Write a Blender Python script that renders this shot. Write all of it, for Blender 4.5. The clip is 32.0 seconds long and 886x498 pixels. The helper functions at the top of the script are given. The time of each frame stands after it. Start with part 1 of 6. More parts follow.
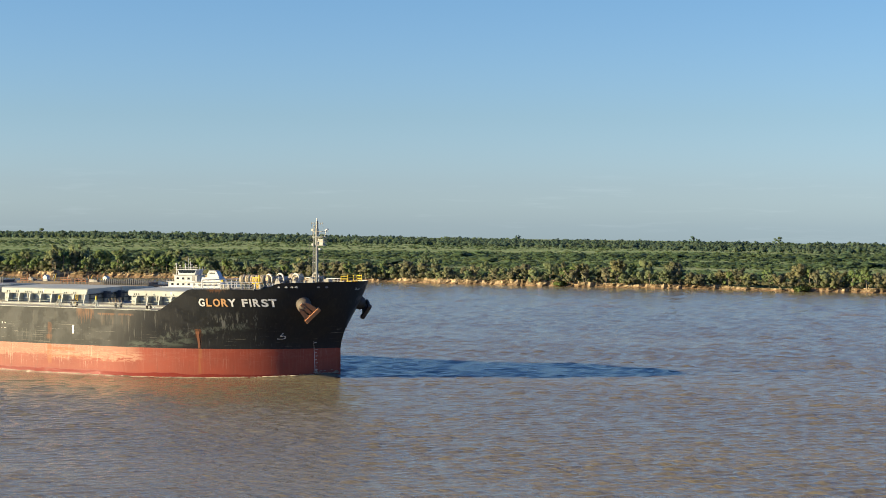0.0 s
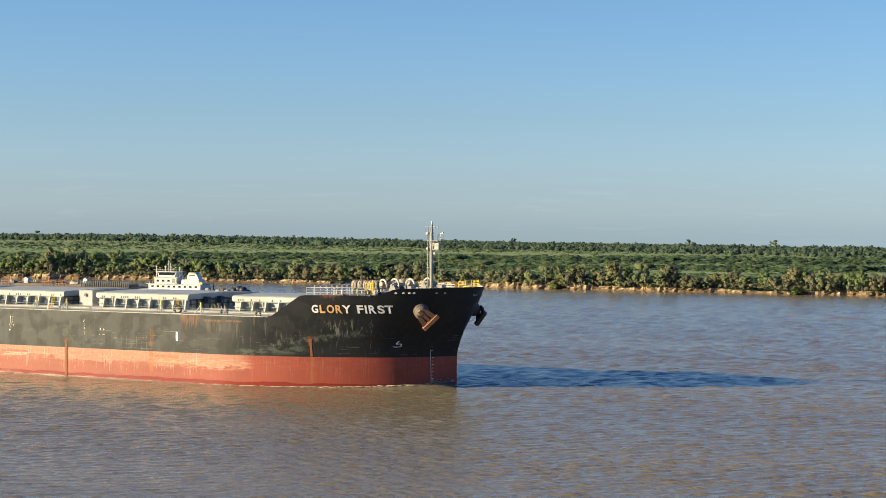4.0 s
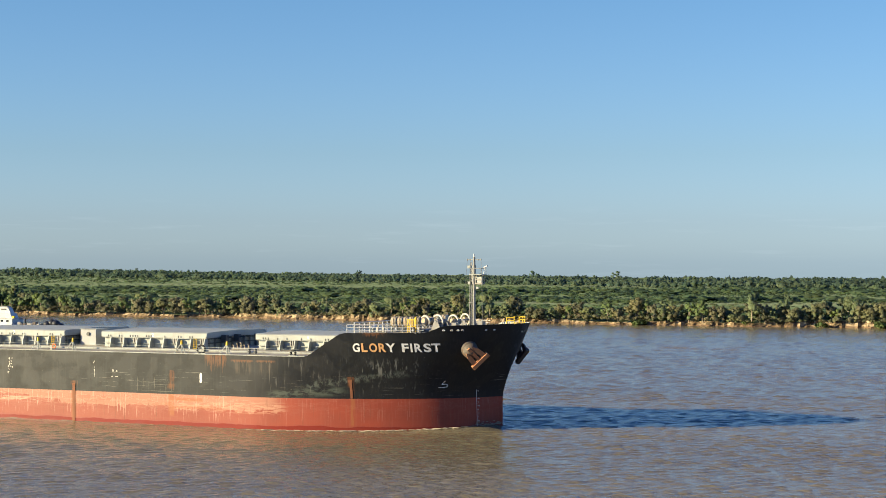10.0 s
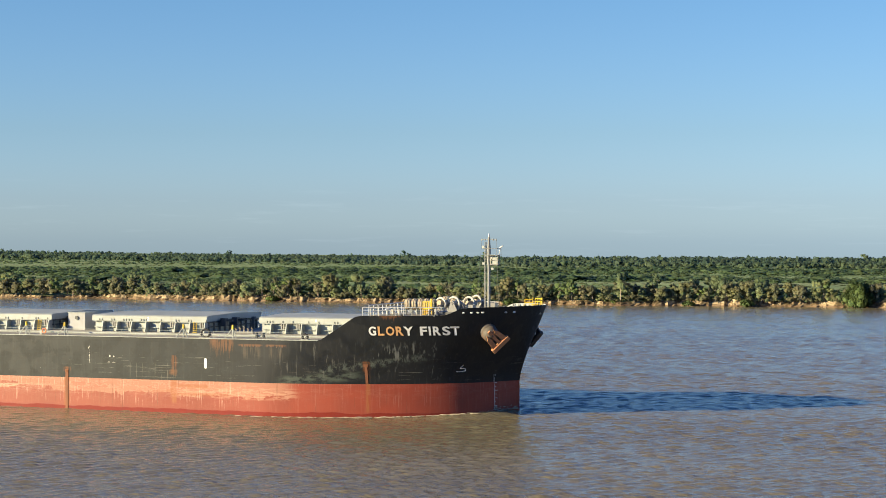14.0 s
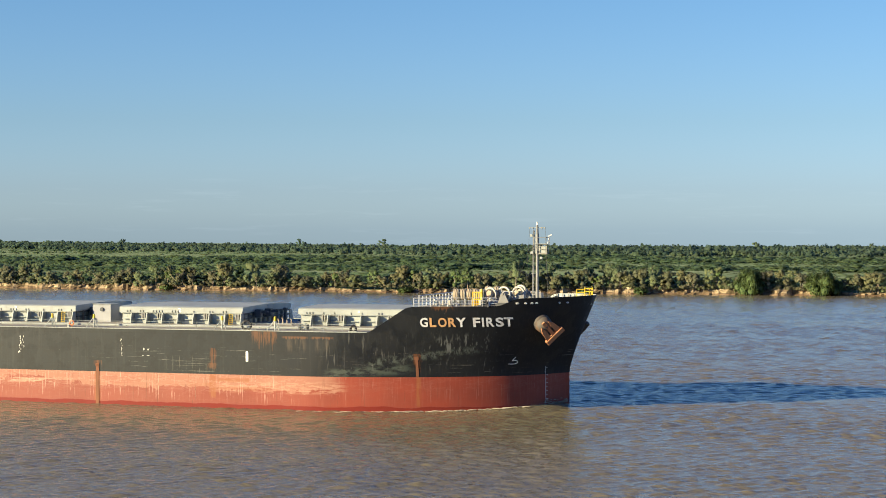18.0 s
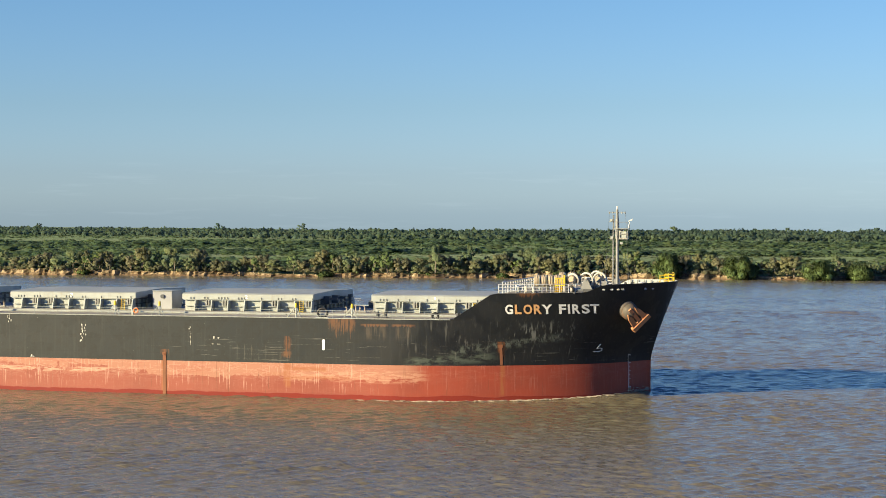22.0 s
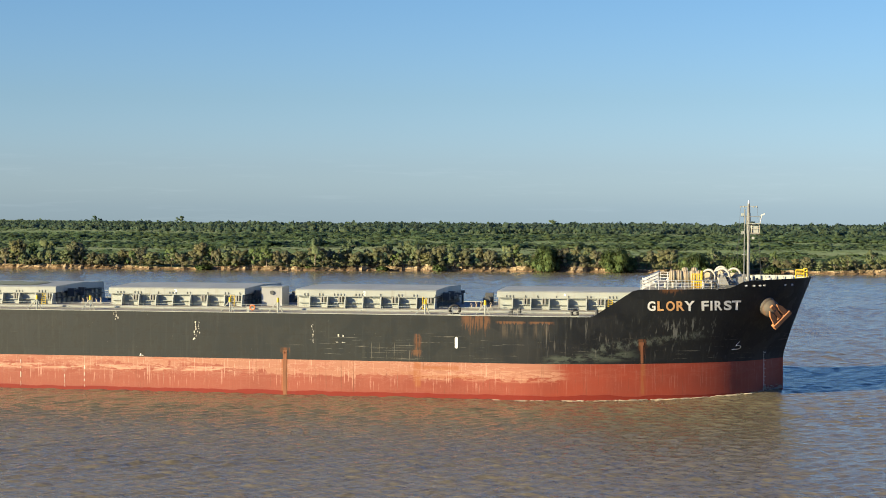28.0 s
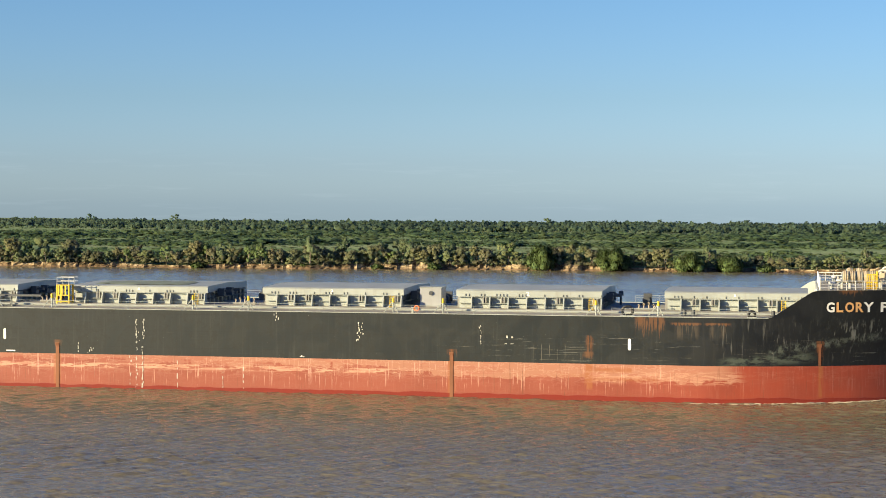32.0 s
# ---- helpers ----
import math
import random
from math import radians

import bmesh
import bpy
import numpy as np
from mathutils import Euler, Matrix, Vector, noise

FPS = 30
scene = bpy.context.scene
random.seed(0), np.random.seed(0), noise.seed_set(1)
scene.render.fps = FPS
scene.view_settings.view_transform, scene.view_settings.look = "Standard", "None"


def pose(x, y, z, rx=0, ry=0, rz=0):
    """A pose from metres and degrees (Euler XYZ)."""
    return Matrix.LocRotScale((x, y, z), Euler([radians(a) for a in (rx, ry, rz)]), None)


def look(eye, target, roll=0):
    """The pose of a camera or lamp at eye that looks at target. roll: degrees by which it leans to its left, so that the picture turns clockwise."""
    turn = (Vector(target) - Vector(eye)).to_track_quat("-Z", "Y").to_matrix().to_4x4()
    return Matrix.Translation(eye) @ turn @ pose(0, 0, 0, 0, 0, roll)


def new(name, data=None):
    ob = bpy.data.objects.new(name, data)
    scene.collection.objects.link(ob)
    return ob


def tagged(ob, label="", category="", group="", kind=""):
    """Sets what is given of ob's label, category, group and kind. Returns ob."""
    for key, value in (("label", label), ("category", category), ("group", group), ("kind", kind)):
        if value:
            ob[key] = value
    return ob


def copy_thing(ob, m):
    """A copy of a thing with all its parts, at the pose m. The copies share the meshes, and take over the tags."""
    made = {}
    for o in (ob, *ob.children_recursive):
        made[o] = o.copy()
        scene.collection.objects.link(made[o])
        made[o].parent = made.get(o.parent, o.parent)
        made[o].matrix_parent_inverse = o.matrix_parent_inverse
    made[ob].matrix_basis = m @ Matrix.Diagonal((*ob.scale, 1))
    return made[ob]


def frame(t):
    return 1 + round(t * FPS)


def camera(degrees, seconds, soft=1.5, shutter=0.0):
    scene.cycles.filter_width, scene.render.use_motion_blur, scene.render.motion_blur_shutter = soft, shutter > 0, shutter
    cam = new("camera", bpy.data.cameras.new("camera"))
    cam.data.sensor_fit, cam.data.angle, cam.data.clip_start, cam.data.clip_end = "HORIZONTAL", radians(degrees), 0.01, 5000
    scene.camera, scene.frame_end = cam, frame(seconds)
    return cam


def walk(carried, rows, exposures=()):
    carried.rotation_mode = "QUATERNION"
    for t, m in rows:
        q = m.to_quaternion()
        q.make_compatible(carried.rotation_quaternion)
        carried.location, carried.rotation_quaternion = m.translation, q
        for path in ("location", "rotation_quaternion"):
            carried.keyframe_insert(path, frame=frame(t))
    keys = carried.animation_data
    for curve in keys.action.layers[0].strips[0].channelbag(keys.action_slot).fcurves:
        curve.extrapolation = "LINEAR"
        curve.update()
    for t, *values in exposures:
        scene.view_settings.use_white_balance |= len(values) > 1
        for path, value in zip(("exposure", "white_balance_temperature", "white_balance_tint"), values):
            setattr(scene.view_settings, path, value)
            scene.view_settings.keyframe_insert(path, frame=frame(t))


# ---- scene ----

# ================= camera and its walk =================
LENS = 27.40
EYE = Vector((0.0, 0.0, 22.57))
# seconds, heading (degrees to the right of +y), tilt (degrees up), lean
PAN = [
    (0.0, -16.244, -0.719, 0.313), (0.5, -16.245, -0.646, 0.323), (1.0, -16.241, -0.602, 0.334), (1.5, -16.223, -0.583, 0.341), (2.0, -16.215, -0.578, 0.341), 
    (2.5, -16.203, -0.586, 0.347), (3.0, -16.174, -0.594, 0.356), (3.5, -16.141, -0.612, 0.367), (5.5, -15.724, -0.675, 0.34), (6.0, -15.378, -0.646, 0.317), 
    (6.5, -14.968, -0.614, 0.303), (7.0, -14.497, -0.501, 0.288), (7.5, -13.97, -0.331, 0.275), (8.0, -13.437, -0.108, 0.251), (8.5, -12.911, 0.105, 0.228), 
    (9.0, -12.337, 0.237, 0.206), (9.5, -11.793, 0.328, 0.185), (10.0, -11.243, 0.406, 0.166), (10.5, -10.69, 0.408, 0.15), (11.0, -10.172, 0.328, 0.135), 
    (11.5, -9.627, 0.234, 0.124), (12.0, -9.13, 0.099, 0.114), (12.5, -8.624, -0.027, 0.107), (13.0, -8.127, -0.123, 0.103), (13.5, -7.623, -0.173, 0.097), 
    (14.0, -7.181, -0.223, 0.092), (14.5, -6.727, -0.266, 0.084), (16.5, -5.022, -0.383, 0.072), (17.0, -4.61, -0.46, 0.075), (17.5, -4.233, -0.53, 0.077), 
    (18.0, -3.893, -0.586, 0.078), (18.5, -3.578, -0.646, 0.079), (19.0, -3.272, -0.692, 0.082), (19.5, -2.982, -0.738, 0.084), (20.0, -2.674, -0.783, 0.085), 
    (20.5, -2.356, -0.866, 0.085), (21.0, -2.035, -0.948, 0.085), (21.5, -1.725, -1.026, 0.084), (22.0, -1.357, -1.076, 0.086), (22.5, -0.961, -1.142, 0.09), 
    (23.0, -0.56, -1.222, 0.093), (23.5, -0.135, -1.268, 0.098), (24.0, 0.266, -1.3, 0.1), (24.5, 0.672, -1.32, 0.104), (25.0, 1.054, -1.314, 0.108), 
    (25.5, 1.431, -1.321, 0.126), (27.5, 2.303, -1.294, 0.208), (28.0, 2.432, -1.288, 0.229), (28.5, 2.514, -1.315, 0.237), (29.0, 2.573, -1.315, 0.245), 
    (29.5, 2.575, -1.325, 0.251), (30.0, 2.58, -1.336, 0.261), (30.5, 2.575, -1.342, 0.269), (31.0, 2.576, -1.334, 0.276), (31.5, 2.58, -1.338, 0.28), 
    (32.0, 2.589, -1.342, 0.286)]


def aim(yaw, tilt, lean):
    a, p = radians(yaw), radians(tilt)
    way = Vector((math.sin(a) * math.cos(p), math.cos(a) * math.cos(p), math.sin(p)))
    return look(EYE, EYE + way * 100, lean)


cam = camera(LENS, 32.0, soft=0.9)
walk(cam, [(t, aim(a, p, r)) for t, a, p, r in PAN], exposures=[(0.0, 1.10, 6860, 11), (9.0, 1.08, 6660, 11), (17.0, 1.03, 6560, 10), (24.0, 0.97, 6600, 10), (32.0, 0.93, 6640, 10)])

# ================= world, sun =================
SUN_EL, SUN_AZ = 16.1, 207.0          # degrees; azimuth from +x towards +y, pointing at the sun
world = bpy.data.worlds.new("sky_world")
scene.world = world
world.use_nodes = True
wn = world.node_tree
sky = wn.nodes.new("ShaderNodeTexSky")
sky.sky_type = "NISHITA"
sky.sun_disc = False
sky.sun_elevation = radians(SUN_EL)
sky.sun_rotation = radians(90 - SUN_AZ)
sky.altitude = 20
sky.air_density, sky.dust_density, sky.ozone_density = 1.0, 0.6, 1.6
tint = wn.nodes.new("ShaderNodeMix")
tint.data_type, tint.blend_type = "RGBA", "MULTIPLY"
tint.inputs[0].default_value = 1.0
# clearer, bluer air than the model's, most of all low over the land
wco, wsep, wramp = wn.nodes.new("ShaderNodeTexCoord"), wn.nodes.new("ShaderNodeSeparateXYZ"), wn.nodes.new("ShaderNodeValToRGB")
wn.links.new(wco.outputs["Generated"], wsep.inputs[0])
wn.links.new(wsep.outputs[2], wramp.inputs[0])
wramp.color_ramp.interpolation = "LINEAR"
for pos, col in ((0.0, (0.90, 1.34, 2.42)), (0.022, (0.765, 1.09, 1.94)), (0.06, (0.685, 0.97, 1.535)), (0.14, (0.605, 0.94, 1.40)), (0.3, (0.30, 0.68, 1.36)), (0.5, (0.13, 0.40, 1.08))):
    st = wramp.color_ramp.elements.new(pos) if pos > 0 else wramp.color_ramp.elements[0]
    st.color = (*col, 1)
wramp.color_ramp.elements.remove(wramp.color_ramp.elements[-1])
wn.links.new(wramp.outputs[0], tint.inputs[7])
wn.links.new(sky.outputs[0], tint.inputs[6])
# thin wisps of cloud low in the sky
wmap, wcl, wlo, whi, wmul, wadd = (wn.nodes.new(k) for k in ("ShaderNodeMapping", "ShaderNodeTexNoise", "ShaderNodeMapRange", "ShaderNodeMapRange", "ShaderNodeMath", "ShaderNodeMix"))
wmap.inputs["Scale"].default_value = (9, 9, 120)
wcl.inputs["Scale"].default_value, wcl.inputs["Detail"].default_value, wcl.inputs["Roughness"].default_value = 2.2, 6, 0.62
wn.links.new(wco.outputs["Generated"], wmap.inputs[0])
wn.links.new(wmap.outputs[0], wcl.inputs["Vector"])
for n_, vals in ((wlo, (0.56, 0.75, 0.0, 1.0)), (whi, (0.020, 0.036, 0.07, 0.0))):
    for i_, v_ in enumerate(vals):
        n_.inputs[i_ + 1].default_value = v_
wn.links.new(wcl.outputs[0], wlo.inputs[0])
wn.links.new(wsep.outputs[2], whi.inputs[0])
wmul.operation = "MULTIPLY"
wn.links.new(wlo.outputs[0], wmul.inputs[0])
wn.links.new(whi.outputs[0], wmul.inputs[1])
wadd.data_type, wadd.blend_type = "RGBA", "MIX"
wadd.inputs[7].default_value = (7.5, 9.0, 10.0, 1)
wn.links.new(wmul.outputs[0], wadd.inputs[0])
wn.links.new(tint.outputs[2], wadd.inputs[6])
wn.links.new(wadd.outputs[2], wn.nodes["Background"].inputs[0])
wn.nodes["Background"].inputs[1].default_value = 0.057
sun = new("sun", bpy.data.lights.new("sun", "SUN"))
sun.data.energy, sun.data.angle, sun.data.color = 4.9, radians(0.6), (1.0, 0.83, 0.51)
to_sun = Vector((math.cos(radians(SUN_AZ)) * math.cos(radians(SUN_EL)), math.sin(radians(SUN_AZ)) * math.cos(radians(SUN_EL)), math.sin(radians(SUN_EL))))
sun.matrix_world = look(to_sun * 300, (0, 0, 0))


# ================= materials =================
class Mat:
    """A node material with a few short-hands."""

    def __init__(self, name, rough=0.6, metal=0.0, base=(0.5, 0.5, 0.5)):
        self.m = bpy.data.materials.new(name)
        self.m.use_nodes = True
        self.t = self.m.node_tree
        self.b = self.t.nodes["Principled BSDF"]
        self.b.inputs["Roughness"].default_value = rough
        self.b.inputs["Metallic"].default_value = metal
        self.b.inputs["Base Color"].default_value = (*base, 1)
        self.co = None

    def node(self, kind, **kw):
        n = self.t.nodes.new(kind)
        for k, v in kw.items():
            n.inputs[k].default_value = v
        return n

    def link(self, a, b):
        self.t.links.new(a, b)

    def coords(self, scale=(1, 1, 1), kind="Object"):
        if self.co is None:
            self.co = self.t.nodes.new("ShaderNodeTexCoord")
        mp = self.t.nodes.new("ShaderNodeMapping")
        mp.inputs["Scale"].default_value = scale
        self.link(self.co.outputs[kind], mp.inputs[0])
        return mp.outputs[0]

    def noise(self, scale, detail=4, stretch=(1, 1, 1), rough=0.55, lo=0.0, hi=1.0, kind="Object", distort=0.0):
        n = self.node("ShaderNodeTexNoise", Scale=scale, Detail=detail, Roughness=rough, Distortion=distort)
        self.link(self.coords(stretch, kind), n.inputs["Vector"])
        if lo == 0 and hi == 1:
            return n.outputs[0]
        return self.ramp(n.outputs[0], lo, hi)

    def ramp(self, v, lo, hi, a=0.0, b=1.0):
        n = self.node("ShaderNodeMapRange")
        n.interpolation_type = "SMOOTHSTEP"
        n.inputs[1].default_value, n.inputs[2].default_value = lo, hi
        n.inputs[3].default_value, n.inputs[4].default_value = a, b
        self.link(v, n.inputs[0])
        return n.outputs[0]

    def maths(self, op, a, b=0.0):
        n = self.t.nodes.new("ShaderNodeMath")
        n.operation = op
        for i, v in enumerate((a, b)):
            if isinstance(v, (int, float)):
                n.inputs[i].default_value = v
            else:
                self.link(v, n.inputs[i])
        return n.outputs[0]

    def mix(self, fac, a, b, blend="MIX"):
        n = self.t.nodes.new("ShaderNodeMix")
        n.data_type, n.blend_type = "RGBA", blend
        for i, v in ((0, fac), (6, a), (7, b)):
            if isinstance(v, (int, float)):
                n.inputs[i].default_value = v
            elif isinstance(v, tuple):
                n.inputs[i].default_value = (*v, 1)
            else:
                self.link(v, n.inputs[i])
        return n.outputs[2]

    def base(self, v):
        self.link(v, self.b.inputs["Base Color"])
        return self

    def bump(self, h, strength=0.3, dist=0.05):
        n = self.node("ShaderNodeBump", Strength=strength, Distance=dist)
        self.link(h, n.inputs["Height"])
        self.link(n.outputs[0], self.b.inputs["Normal"])
        return self

    def axis(self, i):
        s = self.t.nodes.new("ShaderNodeSeparateXYZ")
        self.link(self.coords(), s.inputs[0])
        return s.outputs[i]


def painted(name, col, dirt=(0.16, 0.11, 0.07), amount=0.5, rough=0.5, scale=0.7):
    """Weathered paint: large fading, run-down stains and fine grain."""
    m = Mat(name, rough)
    big = m.noise(scale * 0.35, 3, lo=0.3, hi=0.75)
    c = m.mix(big, tuple(v * 0.86 for v in col), tuple(min(1, v * 1.08) for v in col))
    runs = m.noise(scale * 2.0, 5, (1, 1, 0.12), lo=0.56, hi=0.78)
    c = m.mix(m.maths("MULTIPLY", runs, amount), c, dirt)
    m.base(c)
    m.bump(m.noise(scale * 14, 3), 0.15, 0.02)
    return m.m


def plain(name, col, rough=0.5, metal=0.0, var=0.15):
    m = Mat(name, rough, metal)
    c = m.mix(m.noise(2.2, 4), tuple(v * (1 - var) for v in col), tuple(min(1, v * (1 + var)) for v in col))
    m.base(c)
    return m.m


def span_mask(m, axis, lo, hi, soft):
    """1 between lo and hi along an axis, soft at both ends."""
    up = m.ramp(axis, lo - soft, lo + soft)
    down = m.ramp(axis, hi - soft, hi + soft, 1.0, 0.0)
    return m.maths("MULTIPLY", up, down)


def hull_black():
    m = Mat("hull_black_paint", 0.42)
    x, z = m.axis(0), m.axis(2)
    fade = m.ramp(x, -52, -24, 1.0, 0.0)
    big = m.noise(0.11, 4, (1, 1, 1.6), lo=0.3, hi=0.72)
    c = m.mix(fade, (0.010, 0.012, 0.016), (0.017, 0.022, 0.024))
    c = m.mix(m.maths("MULTIPLY", big, 0.22), c, (0.030, 0.035, 0.033))
    # blotches where the coat was touched up
    blot = m.maths("MULTIPLY", m.noise(0.45, 2, (1, 1, 1), lo=0.53, hi=0.57), m.ramp(x, -60, -44, 0.12, 0.0))
    c = m.mix(blot, c, (0.022, 0.024, 0.021))
    # plate seams, fine runs and mottling
    def seam(v, pitch, wide):
        return m.ramp(m.maths("ABSOLUTE", m.maths("SUBTRACT", m.maths("FRACT", m.maths("DIVIDE", v, pitch)), 0.5)), 0.0, wide, 1.0, 0.0)
    c = m.mix(m.maths("MULTIPLY", m.maths("MAXIMUM", seam(z, 2.05, 0.03), seam(x, 9.2, 0.007)), 0.35), c, (0.012, 0.013, 0.013))
    fine = m.noise(3.2, 5, (1, 1, 0.05), rough=0.65, lo=0.50, hi=0.72)
    c = m.mix(m.maths("MULTIPLY", fine, 0.13), c, (0.10, 0.10, 0.09))
    mott = m.noise(1.7, 6, rough=0.7, lo=0.50, hi=0.60)
    c = m.mix(m.maths("MULTIPLY", mott, m.ramp(x, -45, -28, 0.5, 0.2)), c, (0.020, 0.021, 0.019))
    # grid of worn frame lines above the red belt
    lad = m.maths("MULTIPLY", span_mask(m, x, -52.5, -46.0, 0.6), span_mask(m, z, 4.3, 6.3, 0.25))
    upr = m.maths("MULTIPLY", seam(x, 0.93, 0.045), m.noise(1.3, 4, (1, 1, 0.5), lo=0.42, hi=0.52))
    lev = m.maths("MULTIPLY", seam(m.maths("ADD", z, 0.1), 0.62, 0.035), m.noise(0.9, 4, (1, 1, 0.4), lo=0.48, hi=0.58))
    c = m.mix(m.maths("MULTIPLY", m.maths("MULTIPLY", lad, m.maths("MAXIMUM", upr, lev)), 0.55), c, (0.27, 0.25, 0.20))
    chips = m.noise(5.5, 3, (1, 1, 0.6), rough=0.6, lo=0.74, hi=0.77)
    c = m.mix(m.maths("MULTIPLY", chips, 0.55), c, (0.36, 0.35, 0.31))
    # pale scrape marks of fenders, in level lines
    lines = m.noise(2.0, 6, (0.10, 0.10, 2.8), rough=0.7, lo=0.62, hi=0.67)
    low = m.maths("MULTIPLY", span_mask(m, z, 4.3, 7.4, 0.7), m.ramp(x, -68, -56, 0.12, 1.0))
    c = m.mix(m.maths("MULTIPLY", m.maths("MULTIPLY", lines, low), 0.6), c, (0.24, 0.23, 0.20))
    # chalky greenish abrasion at the shoulder of the bow: a rising band with runs above it, and a brushed patch over the red
    ridge = m.maths("SUBTRACT", z, m.maths("ADD", m.maths("MULTIPLY", x, 0.13), 9.3))
    zone = m.maths("MULTIPLY", span_mask(m, ridge, -0.55, 0.35, 0.35), span_mask(m, x, -25.5, -12.5, 1.2))
    scr = m.noise(1.6, 8, (1.0, 1.0, 0.8), rough=0.75, lo=0.45, hi=0.60)
    c = m.mix(m.maths("MULTIPLY", m.maths("MULTIPLY", zone, scr), 0.55), c, (0.15, 0.175, 0.15))
    spike = m.maths("MULTIPLY", span_mask(m, ridge, 0.0, 1.9, 0.5), span_mask(m, x, -19.0, -11.0, 1.0))
    runs = m.noise(2.3, 4, (1, 1, 0.07), lo=0.55, hi=0.66)
    c = m.mix(m.maths("MULTIPLY", m.maths("MULTIPLY", runs, spike), 0.6), c, (0.25, 0.26, 0.24))
    zone2 = m.maths("MULTIPLY", span_mask(m, m.maths("SUBTRACT", z, m.maths("MULTIPLY", m.maths("ADD", x, 25.0), 0.07)), 4.35, 5.45, 0.3), span_mask(m, x, -30.5, -20.5, 1.3))
    scr2 = m.noise(1.0, 8, (0.5, 0.5, 1.5), rough=0.72, lo=0.40, hi=0.56)
    c = m.mix(m.maths("MULTIPLY", m.maths("MULTIPLY", zone2, scr2), 0.5), c, (0.125, 0.155, 0.125))
    faint = m.maths("MULTIPLY", m.maths("MULTIPLY", span_mask(m, x, -32, -9, 2.0), span_mask(m, z, 5.0, 9.4, 0.8)), m.noise(2.6, 4, (1, 1, 0.05), lo=0.60, hi=0.70))
    c = m.mix(m.maths("MULTIPLY", faint, 0.28), c, (0.26, 0.26, 0.24))
    drip = m.maths("MULTIPLY", m.maths("ADD", span_mask(m, x, -36.0, -33.4, 0.3), span_mask(m, x, -32.0, -30.2, 0.3)), span_mask(m, z, 7.4, 8.9, 0.5))
    c = m.mix(m.maths("MULTIPLY", m.maths("MULTIPLY", drip, m.noise(3.0, 4, (1, 1, 0.1), lo=0.46, hi=0.6)), 0.3), c, (0.16, 0.12, 0.085))
    # rust under scuppers, pipes and frames
    spots = ((-40.6, -37.4, 6.4, 9.65), (-36.4, -33.2, 8.5, 9.05), (-32.4, -29.8, 8.5, 9.05), (-46.3, -45.8, 3.0, 7.4), (-46.6, -45.7, 4.1, 5.5), (-19.9, -19.2, 3.9, 7.0),
             (-62.7, -62.0, 3.9, 5.5), (-112.4, -111.6, 3.9, 5.8), (-17.4, -14.6, 11.9, 13.1))
    wob = m.maths("ADD", x, m.maths("MULTIPLY", m.maths("SUBTRACT", m.noise(1.6, 6, (1, 1, 0.45), rough=0.7), 0.5), 1.3))
    for x0, x1, z0, z1 in spots:
        k = m.maths("MULTIPLY", span_mask(m, wob, x0, x1, 0.3), m.ramp(z, z1, z1 + 0.15, 1.0, 0.0))
        fall = m.ramp(z, z0, z1, -0.22, 0.12)
        r = m.ramp(m.maths("ADD", m.noise(3.4, 5, (1, 1, 0.10), rough=0.7), fall), 0.46, 0.62)
        c = m.mix(m.maths("MULTIPLY", m.maths("MULTIPLY", k, r), 0.85 if x1 - x0 < 0.8 else 0.66), c, (0.17, 0.066, 0.026) if x1 - x0 < 0.8 else (0.18, 0.08, 0.034))
    m.base(c)
    coat = m.noise(0.42, 4, (1, 1, 1.1), lo=0.485, hi=0.515)
    m.link(m.ramp(m.maths("ADD", m.maths("MULTIPLY", coat, 0.6), m.maths("MULTIPLY", mott, 0.3)), 0, 0.9, 0.46, 0.66), m.b.inputs["Roughness"])
    m.b.inputs["Specular IOR Level"].default_value = 0.36
    h = m.maths("ADD", m.noise(0.55, 3, (1, 1, 1)), m.maths("MULTIPLY", m.noise(6, 3), 0.08))
    m.bump(h, 0.35, 0.05)
    return m.m


